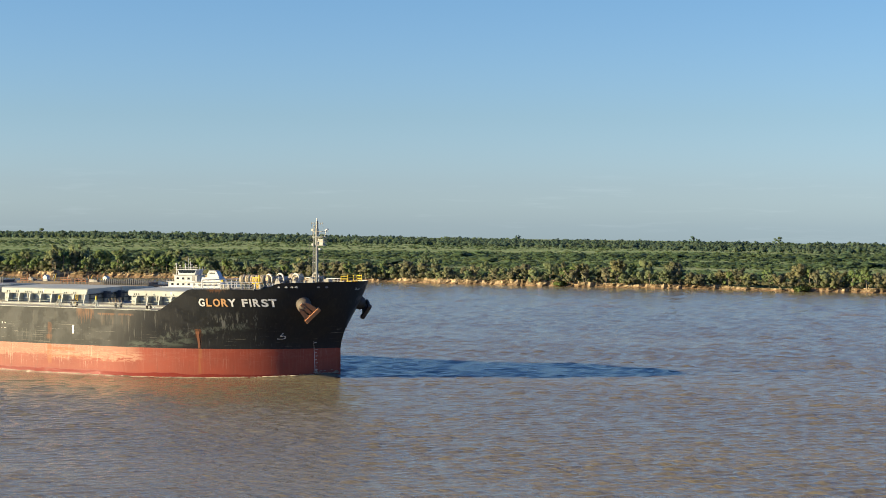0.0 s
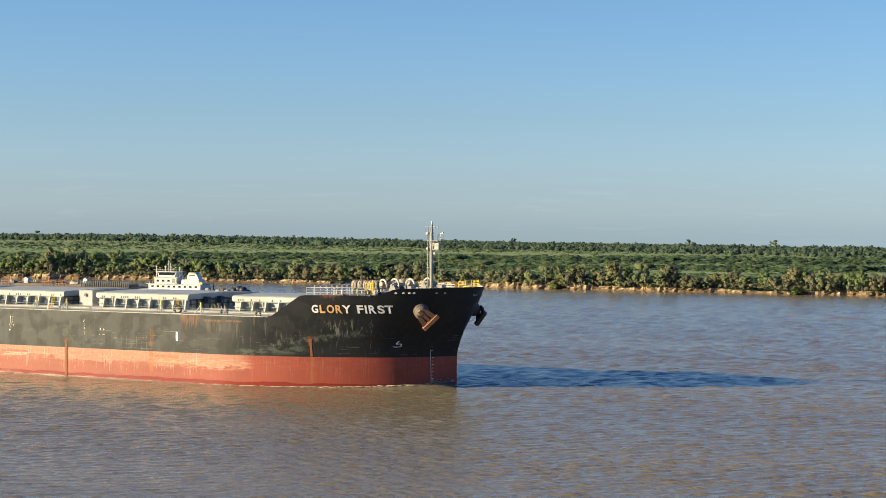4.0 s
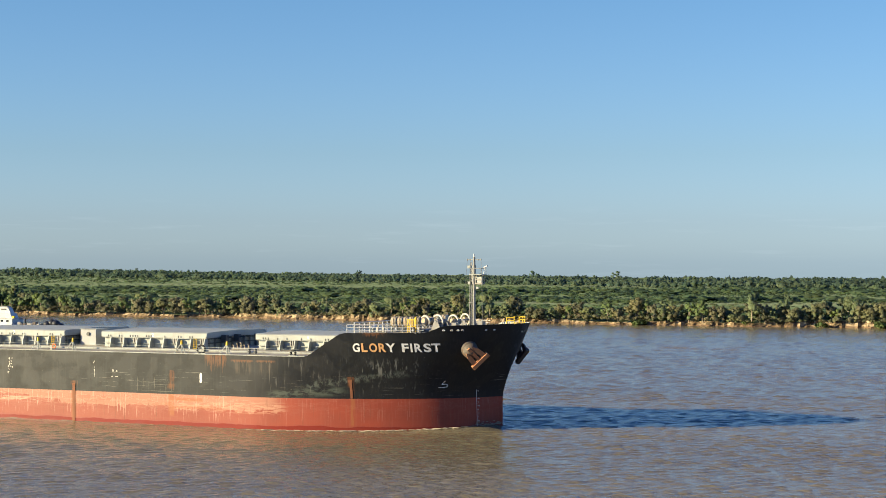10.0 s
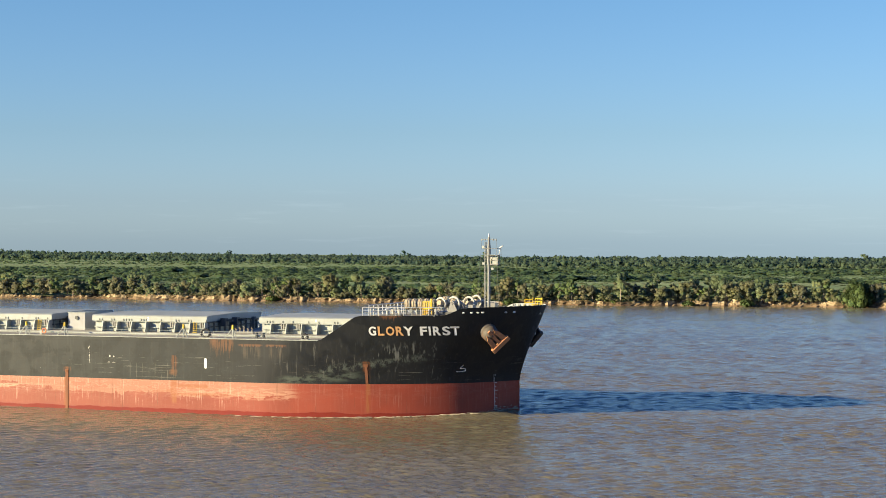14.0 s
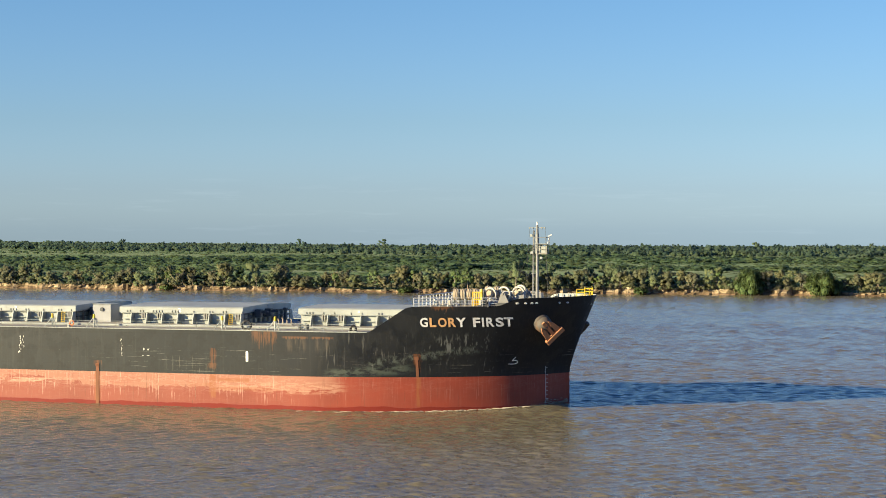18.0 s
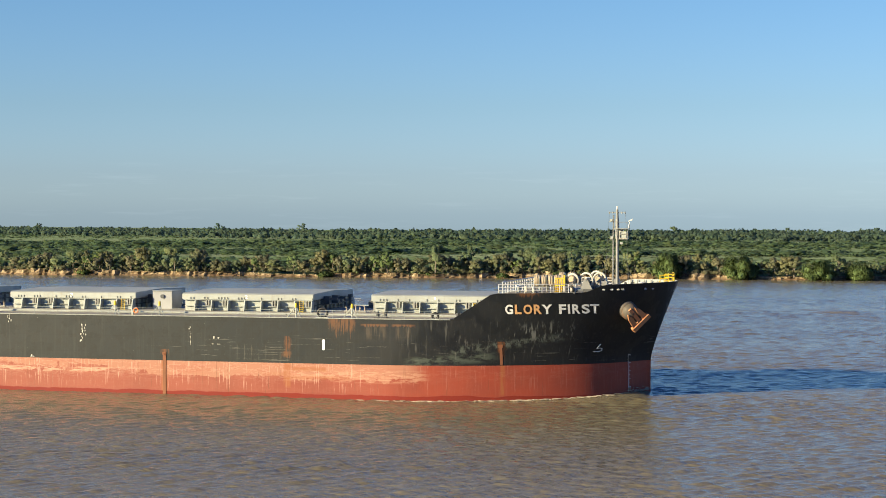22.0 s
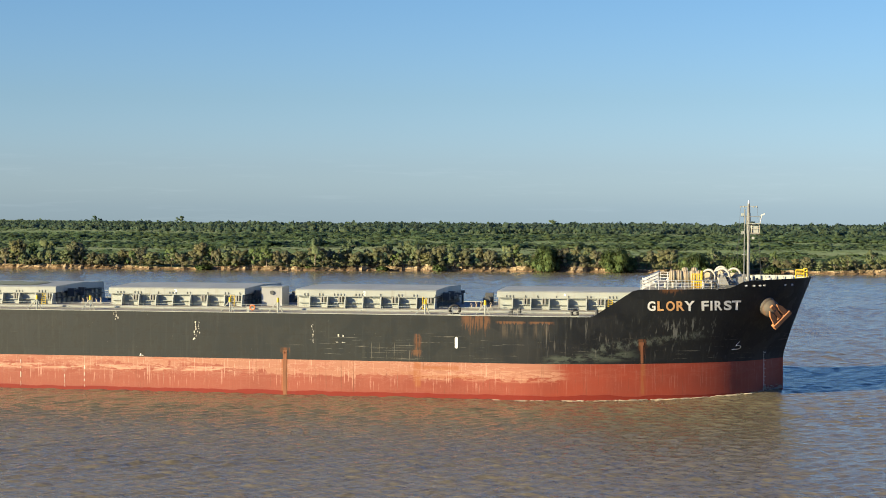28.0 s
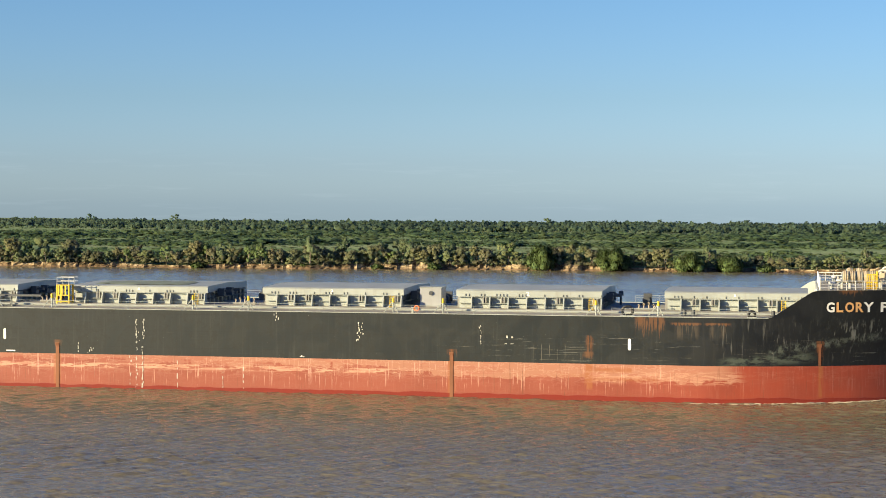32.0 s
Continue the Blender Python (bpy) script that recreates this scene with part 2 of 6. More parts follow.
def hull_red():
    m = Mat("antifouling_red_paint", 0.62)
    x, z = m.axis(0), m.axis(2)
    c = m.mix(m.noise(0.16, 4, lo=0.3, hi=0.7), (0.235, 0.043, 0.023), (0.280, 0.056, 0.032))
    # red lifted forward, to make up for weak sun on the curved bow
    c = m.mix(m.maths("MULTIPLY", m.ramp(x, -40, -24), m.noise(0.3, 4, lo=0.1, hi=0.8)), c, (0.345, 0.056, 0.025))
    c = m.mix(m.ramp(x, -58, -40, 0.14, 0.0), c, (0.42, 0.17, 0.11))
    # chalked pale coat in the upper belt, with a ragged lower edge and runs
    tatter = m.maths("MULTIPLY", m.maths("SUBTRACT", m.noise(0.8, 7, (0.22, 0.22, 1.3), rough=0.62), 0.5), 2.3)
    tears = m.maths("MULTIPLY", m.maths("SUBTRACT", m.noise(1.2, 4, (1, 1, 0.05), rough=0.6), 0.5), 1.5)
    foot = m.maths("ADD", m.ramp(x, -69, -63, 3.2, 2.55), m.maths("ADD", m.ramp(x, -94, -86, 0.35, 0.0), m.ramp(x, -60, -50, 0.0, -0.25)))
    over = m.maths("SUBTRACT", m.maths("ADD", z, m.maths("ADD", tatter, tears)), foot)
    chalk = m.maths("MULTIPLY", m.ramp(over, -0.04, 0.06), m.maths("MULTIPLY", m.ramp(x, -31, -28, 1.0, 0.0), m.ramp(x, -98, -84, 0.55, 1.0)))
    c = m.mix(m.maths("MULTIPLY", chalk, 0.72), c, (0.44, 0.215, 0.140))
    dash = m.maths("MULTIPLY", m.noise(1.1, 6, (0.3, 0.3, 2.2), rough=0.65, lo=0.50, hi=0.53), m.maths("MULTIPLY", span_mask(m, z, 2.5, 3.1, 0.15), m.ramp(x, -70, -64, 1.0, 0.0)))
    c = m.mix(m.maths("MULTIPLY", dash, 0.8), c, (0.60, 0.36, 0.25))
    flat = m.maths("MULTIPLY", m.noise(1.1, 5, (0.16, 0.16, 2.2), rough=0.6, lo=0.55, hi=0.62), m.ramp(x, -36, -29, 1.0, 0.0))
    c = m.mix(m.maths("MULTIPLY", m.maths("MULTIPLY", flat, m.ramp(z, 1.6, 2.6)), 0.5), c, (0.38, 0.12, 0.08))
    pale = m.maths("MULTIPLY", m.noise(2.3, 7, (0.24, 0.24, 1.5), rough=0.66, lo=0.49, hi=0.525), span_mask(m, z, 2.0, 3.4, 0.3))
    c = m.mix(m.maths("MULTIPLY", m.maths("MULTIPLY", pale, span_mask(m, x, -46, -28.5, 1.0)), 0.5), c, (0.56, 0.31, 0.205))
    runs = m.maths("MULTIPLY", m.noise(6.0, 3, (1, 1, 0.03), lo=0.60, hi=0.64), m.noise(0.8, 3, (1, 1, 0.8), lo=0.42, hi=0.52))
    c = m.mix(m.maths("MULTIPLY", m.maths("MULTIPLY", runs, m.ramp(x, -40, -30, 0.55, 0.12)), m.ramp(z, 0.2, 1.6)), c, (0.68, 0.42, 0.33))
    dark = m.noise(4.6, 4, (1, 1, 0.05), lo=0.62, hi=0.66)
    c = m.mix(m.maths("MULTIPLY", dark, m.maths("ADD", 0.3, m.maths("MULTIPLY", span_mask(m, x, -55, -42, 1.5), 0.5))), c, (0.15, 0.05, 0.025))
    for x0, x1, z0, z1 in ((-46.5, -45.6, 1.2, 4.6), (-62.8, -62.0, -1, 5), (-112.5, -111.6, -1, 5), (-19.7, -19.2, 0.5, 5), (-45.4, -41.0, 3.2, 3.7), (-46.0, -38.0, 2.3, 2.55), (-49.5, -46.5, 2.7, 2.85)):
        k = m.maths("MULTIPLY", span_mask(m, x, x0, x1, 0.15), span_mask(m, z, z0, z1, 0.3))
        r = m.noise(2.2, 4, (1, 1, 0.2), lo=0.28, hi=0.48)
        c = m.mix(m.maths("MULTIPLY", m.maths("MULTIPLY", k, r), 0.8), c, (0.33, 0.105, 0.035))
    fine = m.noise(3.6, 5, (1, 1, 0.06), rough=0.65, lo=0.50, hi=0.70)
    c = m.mix(m.maths("MULTIPLY", fine, 0.16), c, (0.42, 0.17, 0.11))
    peel = m.noise(0.85, 8, (0.42, 0.42, 2.0), rough=0.68, lo=0.53, hi=0.56)
    c = m.mix(m.maths("MULTIPLY", m.maths("MULTIPLY", peel, m.ramp(x, -38, -30, 0.5, 0.10)), m.ramp(z, 1.4, 3.0, 0.1, 0.85)), c, (0.36, 0.12, 0.075))
    edge2 = m.noise(0.85, 8, (0.42, 0.42, 2.0), rough=0.68, lo=0.505, hi=0.53)
    rimk = m.maths("SUBTRACT", edge2, peel)
    c = m.mix(m.maths("MULTIPLY", m.maths("MULTIPLY", m.maths("MAXIMUM", rimk, 0.0), m.ramp(x, -38, -30, 0.4, 0.1)), m.ramp(z, 1.4, 3.0, 0.1, 0.7)), c, (0.62, 0.42, 0.31))
    # wet band at the water
    wet = m.maths("ADD", z, m.maths("MULTIPLY", m.maths("SUBTRACT", m.noise(0.25, 3, (1, 1, 0.1)), 0.5), 0.7))
    wetk = m.ramp(wet, 0.35, 0.5, 1.0, 0.0)
    c = m.mix(m.maths("MULTIPLY", wetk, 0.8), c, (0.22, 0.032, 0.022))
    m.base(c)
    m.link(m.ramp(wetk, 0, 1, 0.62, 0.25), m.b.inputs["Roughness"])
    h = m.maths("ADD", m.noise(0.5, 3), m.maths("MULTIPLY", m.noise(7, 3), 0.06))
    m.bump(h, 0.3, 0.05)
    return m.m


def river_water():
    m = Mat("muddy_river_water", 0.12)
    tone = m.noise(0.02, 4, (0.5, 1.3, 1), lo=0.35, hi=0.7)
    m.base(m.mix(tone, (0.193, 0.169, 0.105), (0.221, 0.194, 0.122)))
    m.b.inputs["IOR"].default_value = 1.33
    m.b.inputs["Roughness"].default_value = 0.12
    m.b.inputs["Specular IOR Level"].default_value = 0.6
    a = m.noise(2.2, 3, (0.5, 1.0, 1), rough=0.55, distort=0.3)
    d = m.noise(0.035, 3, (0.7, 1.5, 1))
    calm = m.ramp(d, 0.35, 0.62, 0.85, 1.1)
    h = m.maths("MULTIPLY", m.maths("MULTIPLY", a, 0.135), calm)
    m.bump(h, 1.0, 1.0)
    return m.m


def foliage(name, a, b, far=False):
    """Leaves: two hues in patches, a tint of its own for each tree, a little grain from tuft to tuft."""
    m = Mat(name, 0.7)
    g = m.t.nodes.new("ShaderNodeNewGeometry")

    def spread(scale, detail, squash=(1, 1, 1)):
        mp = m.t.nodes.new("ShaderNodeMapping")
        mp.inputs["Scale"].default_value = squash
        m.link(g.outputs["Position"], mp.inputs[0])
        n = m.node("ShaderNodeTexNoise", Scale=scale, Detail=detail)
        m.link(mp.outputs[0], n.inputs["Vector"])
        return n.outputs[0]

    c = m.mix(m.ramp(spread(0.02 if far else 0.11, 3), 0.38, 0.62), a, b)
    oi = m.t.nodes.new("ShaderNodeObjectInfo")
    c = m.mix(m.ramp(oi.outputs["Random"], 0.0, 0.45, 0.3, 0.0), c, tuple(v * 0.55 for v in a))
    c = m.mix(m.ramp(oi.outputs["Random"], 0.6, 1.0, 0.0, 0.35), c, (b[0] * 1.35, b[1] * 1.15, b[2] * 0.85))
    if far:
        bush = spread(0.11, 1)
        c = m.mix(m.ramp(bush, 0.36, 0.50, 0.3, 0.0), c, tuple(v * 0.5 for v in a))
        c = m.mix(m.ramp(bush, 0.54, 0.66, 0.0, 0.35), c, (0.17, 0.20, 0.085))
        lane = spread(1.0, 4, (0.0035, 0.017, 0.0))
        c = m.mix(m.ramp(lane, 0.50, 0.62, 0.0, 0.4), c, (0.19, 0.25, 0.105))
        c = m.mix(m.ramp(lane, 0.34, 0.46, 0.35, 0.0), c, tuple(v * 0.5 for v in a))
    grain = m.ramp(g.outputs["Random Per Island"], 0, 1, 0.84, 1.16)
    n = m.t.nodes.new("ShaderNodeVectorMath")
    n.operation = "SCALE"
    m.link(c, n.inputs[0])
    m.link(grain, n.inputs["Scale"])
    c = n.outputs[0]
    m.base(c)
    m.b.inputs["Specular IOR Level"].default_value = 0.15
    tr = m.t.nodes.new("ShaderNodeBsdfTranslucent")
    m.link(c, tr.inputs["Color"])
    mx = m.t.nodes.new("ShaderNodeMixShader")
    mx.inputs[0].default_value = 0.5
    m.link(m.b.outputs[0], mx.inputs[1])
    m.link(tr.outputs[0], mx.inputs[2])
    m.link(mx.outputs[0], m.t.nodes["Material Output"].inputs[0])
    return m.m


M_BLACK, M_RED = hull_black(), hull_red()
M_WATER = river_water()
M_GREY = painted("light_grey_deck_paint", (0.375, 0.405, 0.38), amount=0.35)
M_DECK = painted("worn_grey_deck_coating", (0.37, 0.345, 0.28), (0.2, 0.13, 0.08), 0.4, 0.7)
M_STORE = painted("mid_grey_locker_paint", (0.36, 0.37, 0.38), amount=0.3)
M_STEEL = plain("dark_grey_machinery", (0.07, 0.075, 0.08), 0.5)
M_MID = plain("mid_grey_machinery", (0.24, 0.24, 0.23), 0.5)
M_WHITE = painted("white_marine_paint", (0.66, 0.67, 0.65), amount=0.25)
M_OFFWHITE = painted("grubby_white_paint", (0.46, 0.44, 0.38), amount=0.6)
M_MARK = painted("worn_white_marking_paint", (0.92, 0.92, 0.88), (0.5, 0.46, 0.4), 0.15)
M_WORN = painted("flaking_white_paint", (0.58, 0.57, 0.52), (0.10, 0.10, 0.09), 0.9, 0.7, 2.5)
M_YELLOW = painted("yellow_safety_paint", (0.72, 0.50, 0.03), amount=0.3)
M_GUARD = painted("rust_brown_plate", (0.25, 0.10, 0.05), (0.10, 0.04, 0.02), 0.7, 0.8)
M_BOLSTER = painted("scuffed_grey_iron", (0.105, 0.09, 0.075), (0.2, 0.08, 0.03), 0.7, 0.7)
M_MAST = painted("grey_mast_paint", (0.24, 0.25, 0.245), amount=0.5)
M_RUST = painted("rusty_orange_iron", (0.47, 0.215, 0.10), (0.16, 0.06, 0.03), 0.6, 0.8)
M_LETTER_RUST = painted("rust_stained_lettering", (0.78, 0.44, 0.19), (0.36, 0.13, 0.04), 0.6, 0.7)
M_ROPE = plain("beige_mooring_rope", (0.42, 0.35, 0.25), 0.9)
M_ORANGE = plain("orange_lifebuoy_plastic", (0.75, 0.20, 0.05), 0.5)
M_RUBBER = plain("black_rubber", (0.015, 0.015, 0.017), 0.6)
M_GLASS = plain("dark_tinted_glass", (0.02, 0.025, 0.03), 0.08)
M_LAMP = plain("pale_lamp_housing", (0.6, 0.62, 0.62), 0.3)
M_FOAM = plain("river_foam", (0.40, 0.34, 0.26), 0.9, var=0.3)
M_BARGE = painted("barge_brown_primer", (0.10, 0.075, 0.06), amount=0.5)
M_SHEET = painted("grey_green_tarpaulin", (0.20, 0.24, 0.19), amount=0.4, rough=0.8)
M_NAVY = plain("dark_navy_tarpaulin", (0.02, 0.025, 0.035), 0.55)
M_BARK = plain("pale_grey_brown_bark", (0.30, 0.25, 0.19), 0.9)
M_LEAF_DARK = foliage("dark_green_leaves", (0.200, 0.268, 0.146), (0.255, 0.308, 0.164))
M_LEAF_DRY = foliage("brownish_green_leaves", (0.268, 0.262, 0.165), (0.232, 0.256, 0.143))
M_LEAF_BRIGHT = foliage("fresh_green_leaves", (0.220, 0.303, 0.123), (0.198, 0.281, 0.114))
M_WILLOW = foliage("willow_leaves", (0.225, 0.320, 0.130), (0.190, 0.282, 0.115))
M_SCRUB = foliage("green_scrub_leaves", (0.160, 0.260, 0.131), (0.200, 0.300, 0.147), True)
M_MEADOW = foliage("pale_meadow_grass", (0.149, 0.221, 0.108), (0.194, 0.248, 0.126))
M_WOODS = foliage("thicket_leaves", (0.122, 0.206, 0.115), (0.163, 0.247, 0.131), True)
# bluer and paler than the nearer leaves: distance haze put into the colour
M_HAZY_WOOD = foliage("hazy_wood_leaves", (0.132, 0.219, 0.159), (0.196, 0.277, 0.189), True)


def ground_mat():
    m = Mat("wetland_grass_ground", 0.9)
    c = m.mix(m.noise(0.01, 4, (0.35, 1, 1), lo=0.35, hi=0.65), (0.20, 0.29, 0.142), (0.29, 0.355, 0.20))
    c = m.mix(m.noise(0.2, 4, lo=0.5, hi=0.75), c, (0.19, 0.19, 0.08))
    m.base(c)
    m.b.inputs["Specular IOR Level"].default_value = 0.0
    m.bump(m.noise(0.7, 4), 0.6, 0.5)
    return m.m


def bank_mat():
    m = Mat("eroded_clay_bank", 0.9)
    z = m.axis(2)
    c = m.mix(m.noise(0.15, 5, (1, 1, 1.5), lo=0.35, hi=0.65), (0.29, 0.22, 0.135), (0.46, 0.365, 0.235))
    # dark blotches put into the colour for shaded clefts in the clay
    c = m.mix(m.noise(0.28, 6, (1, 1, 0.6), rough=0.7, lo=0.46, hi=0.56), c, (0.075, 0.058, 0.034))
    c = m.mix(m.noise(1.2, 4, (0.12, 0.12, 2.6), lo=0.5, hi=0.62), c, (0.16, 0.11, 0.065))
    c = m.mix(m.ramp(z, 0.15, 0.7, 0.8, 0.0), c, (0.17, 0.11, 0.07))
    m.base(c)
    m.b.inputs["Specular IOR Level"].default_value = 0.1
    m.bump(m.noise(0.8, 5), 0.8, 0.4)
    return m.m


M_GROUND, M_BANK = ground_mat(), bank_mat()


# ================= mesh short-hands =================
def box(bm, x0, x1, y0, y1, z0, z1, m=None):
    v = [bm.verts.new((x, y, z)) for x in (x0, x1) for y in (y0, y1) for z in (z0, z1)]
    for f in ((0, 1, 3, 2), (4, 6, 7, 5), (0, 4, 5, 1), (2, 3, 7, 6), (0, 2, 6, 4), (1, 5, 7, 3)):
        bm.faces.new([v[i] for i in f])
    if m is not None:
        bmesh.ops.transform(bm, matrix=m, verts=v)
    return v


def prism(bm, pts, y0, y1):
    """A profile of (x, z) points carried from y0 to y1."""
    a = [bm.verts.new((x, y0, z)) for x, z in pts]
    b = [bm.verts.new((x, y1, z)) for x, z in pts]
    n = len(pts)
    bm.faces.new(a)
    bm.faces.new(b[::-1])
    for i in range(n):
        bm.faces.new((a[i], b[i], b[(i + 1) % n], a[(i + 1) % n]))
    return a + b


def rod(bm, p, q, r, r2=None, seg=8):
    p, q = Vector(p), Vector(q)
    r2 = r if r2 is None else r2
    turn = (q - p).to_track_quat("Z", "Y").to_matrix()
    a, b = [], []
    for i in range(seg):
        w = 2 * math.pi * i / seg
        d = turn @ Vector((math.cos(w), math.sin(w), 0))
        a.append(bm.verts.new(p + d * r))
        b.append(bm.verts.new(q + d * r2))
    bm.faces.new(a[::-1])
    bm.faces.new(b)
    for i in range(seg):
        bm.faces.new((a[i], a[(i + 1) % seg], b[(i + 1) % seg], b[i]))


def ring(bm, c, axis, big, small, seg=18, sub=7, squash=1.0):
    c, turn = Vector(c), Vector(axis).to_track_quat("Z", "Y").to_matrix()
    rows = []
    for i in range(seg):
        w = 2 * math.pi * i / seg
        o = turn @ Vector((math.cos(w), math.sin(w) * squash, 0))
        n = turn @ Vector((0, 0, 1))
        rows.append([bm.verts.new(c + o * (big + small * math.cos(2 * math.pi * j / sub)) + n * small * math.sin(2 * math.pi * j / sub)) for j in range(sub)])
    for i in range(seg):
        for j in range(sub):
            a, b = rows[i], rows[(i + 1) % seg]
            bm.faces.new((a[j], b[j], b[(j + 1) % sub], a[(j + 1) % sub]))


def ball(bm, c, rx, ry=None, rz=None, m=None, seg=12, lev=8):
    ry, rz = ry or rx, rz or rx
    t = bmesh.ops.create_uvsphere(bm, u_segments=seg, v_segments=lev, radius=1)
    mm = Matrix.Translation(c) @ (m or Matrix.Identity(4)) @ Matrix.Diagonal((rx, ry, rz, 1))
    bmesh.ops.transform(bm, matrix=mm, verts=t["verts"])


def part(name, bm, material, parent, label="", smooth=False, bevel=0.0):
    if bevel:
        es = [e for e in bm.edges if len(e.link_faces) == 2 and e.calc_face_angle(0) > 0.6]
        bmesh.ops.bevel(bm, geom=es, offset=bevel, segments=1, affect="EDGES", clamp_overlap=True)
    bmesh.ops.recalc_face_normals(bm, faces=bm.faces[:])
    me = bpy.data.meshes.new(name)
    bm.to_mesh(me)
    bm.free()
    me.materials.append(material)
    if smooth:
        me.shade_smooth()
    ob = new(name, me)
    ob.parent = parent
    if label:
        tagged(ob, label)
    return ob


def again(ob, x=0.0, y=0.0, z=0.0):
    """Another object on the same mesh, shifted from the first."""
    c = ob.copy()
    scene.collection.objects.link(c)
    c.location = ob.location + Vector((x, y, z))
    return c


def empty(name, parent=None, at=(0, 0, 0)):
    e = new(name)
    e.location = at
    e.parent = parent
    e.empty_display_size = 0.5
    return e


def plain_mesh(name, verts, faces, material, smooth=False, normals=None):
    me = bpy.data.meshes.new(name)
    me.from_pydata(verts, [], faces)
    me.update()
    me.materials.append(material)
    if smooth or normals is not None:
        me.shade_smooth()
    if normals is not None:
        me.normals_split_custom_set_from_vertices(normals)
    return new(name, me)


# ================= river and land =================
BANK = [(-6000, 1500), (-2200, 1010), (-1200, 850), (-700, 755), (-410, 720), (-335, 714), (-220, 693), (-130, 670), (-60, 657), (20, 648), (100, 641), (170, 627), (400, 600), (1000, 560), (2500, 540), (6000, 600)]


def bank_y(x):
    for (a, ya), (b, yb) in zip(BANK, BANK[1:]):
        if a <= x <= b:
            y = ya + (yb - ya) * (x - a) / (b - a)
            return y + 2.2 * math.sin(x * 0.05) + 1.3 * math.sin(x * 0.137 + 1) + 0.8 * math.sin(x * 0.41)
    return 700.0


def wash_line(x):
    """Where the crest of an old wake runs across the stream."""
    return 466 - 0.475 * x - 0.00051 * x * x


def river():
    """One sheet of water: wind waves as real relief where the river is in view, flat and a little lower beyond."""
    rng = np.random.RandomState(4)
    th = np.radians(np.arange(-31.0, 23.5, 0.135))
    r = [134.0]
    while r[-1] < 780:
        r.append(r[-1] + (0.29 if r[-1] < 262 else 0.29 + (r[-1] - 262) * 0.0052))
    r = np.array(r)
    R, T = np.meshgrid(r, th, indexing="ij")
    X, Y = R * np.sin(T), R * np.cos(T)
    Z = np.zeros_like(X)
    step = np.maximum(0.29, R * 0.0021)
    # short-crested wind waves, from small chop to waves of a few metres
    wind = math.radians(100)
    for q in range(96):
        lam = 1.0 * 3.0 ** (rng.rand() ** 1.3)
        a = math.radians(114 if q % 3 else 72) + rng.normal(0, 0.28)
        k = 2 * math.pi / lam
        amp = 0.0092 * lam ** 0.7 * rng.uniform(0.5, 1.0) * np.clip(1.6 - step * 2.4 / lam, 0.0, 1.0)
        ph = k * (X * math.cos(a) + Y * math.sin(a)) + rng.uniform(0, 6.28) + 1.8 * np.sin(rng.uniform(-0.16, 0.16) * X + rng.uniform(-0.12, 0.12) * Y + rng.uniform(0, 6.28))
        Z += amp * (0.55 * np.sin(ph) + 0.9 * (0.64 - np.abs(np.sin(0.5 * ph))))
    # longer waves that are told apart far out, where the small ones are lost
    for _ in range(34):
        lam = 2.1 * 2.0 ** rng.rand()
        a = wind + rng.normal(0, 0.5)
        amp = 0.0058 * lam * rng.uniform(0.5, 1.0) * np.clip((R - 215) / 150, 0.0, 1.0)
        Z += amp * np.sin(2 * math.pi / lam * (X * math.cos(a) + Y * math.sin(a)) + rng.uniform(0, 6.28) + 0.8 * np.sin(0.04 * X - 0.03 * Y + rng.uniform(0, 6.28)))
    # a line of rougher water out in the stream
    dy = Y - wash_line(X) + 3 * np.sin(0.06 * X) + 1.5 * np.sin(0.17 * X)
    brk = np.clip(0.45 + 0.6 * np.sin(0.11 * X + 1.0) * np.sin(0.047 * X) + 0.3 * np.sin(0.37 * X), 0, 1)
    Z += brk * brk * (0.42 * np.exp(-(dy / 1.6) ** 2) + 0.26 * np.exp(-((dy - 13) / 3.4) ** 2) + 0.25 * np.exp(-((dy + 12) / 4.0) ** 2)) * np.clip((260 - np.abs(X + 40)) / 60, 0, 1)
    gust = 0.9 + 0.14 * np.sin(0.021 * X + 0.033 * Y + 1.0) * np.sin(0.013 * X - 0.027 * Y + 0.4) + 0.15 * np.sin(0.09 * Y + 0.03 * X)
    Z = Z * gust
    Z = Z + 0.35 * np.abs(Z) - 0.02
    n, m = X.shape
    V = np.stack([X, Y, Z], -1).reshape(-1, 3)
    i = (np.arange(n - 1)[:, None] * m + np.arange(m - 1)[None, :]).reshape(-1)
    F = np.stack([i, i + m, i + m + 1, i + 1], -1)
    q = len(V)
    V = np.concatenate([V, [(-6000, -60, -0.45), (6000, -60, -0.45), (6000, 1600, -0.45), (-6000, 1600, -0.45)]])
    ob = plain_mesh("water", V.tolist(), F.tolist() + [(q, q + 1, q + 2, q + 3)], M_WATER, True)
    return tagged(ob, "wide muddy brown river with small wind ripples", "water", kind="structure")


water = river()


def ground_z(x, off):
    """Level of the floodplain; it sinks below the skyline far out."""
    start = 1300 + 1000 * min(1.0, max(0.0, (-100 - x) / 800))
    if off < start:
        return 1.75
    return 1.75 - 30 * (off - start) / 3600


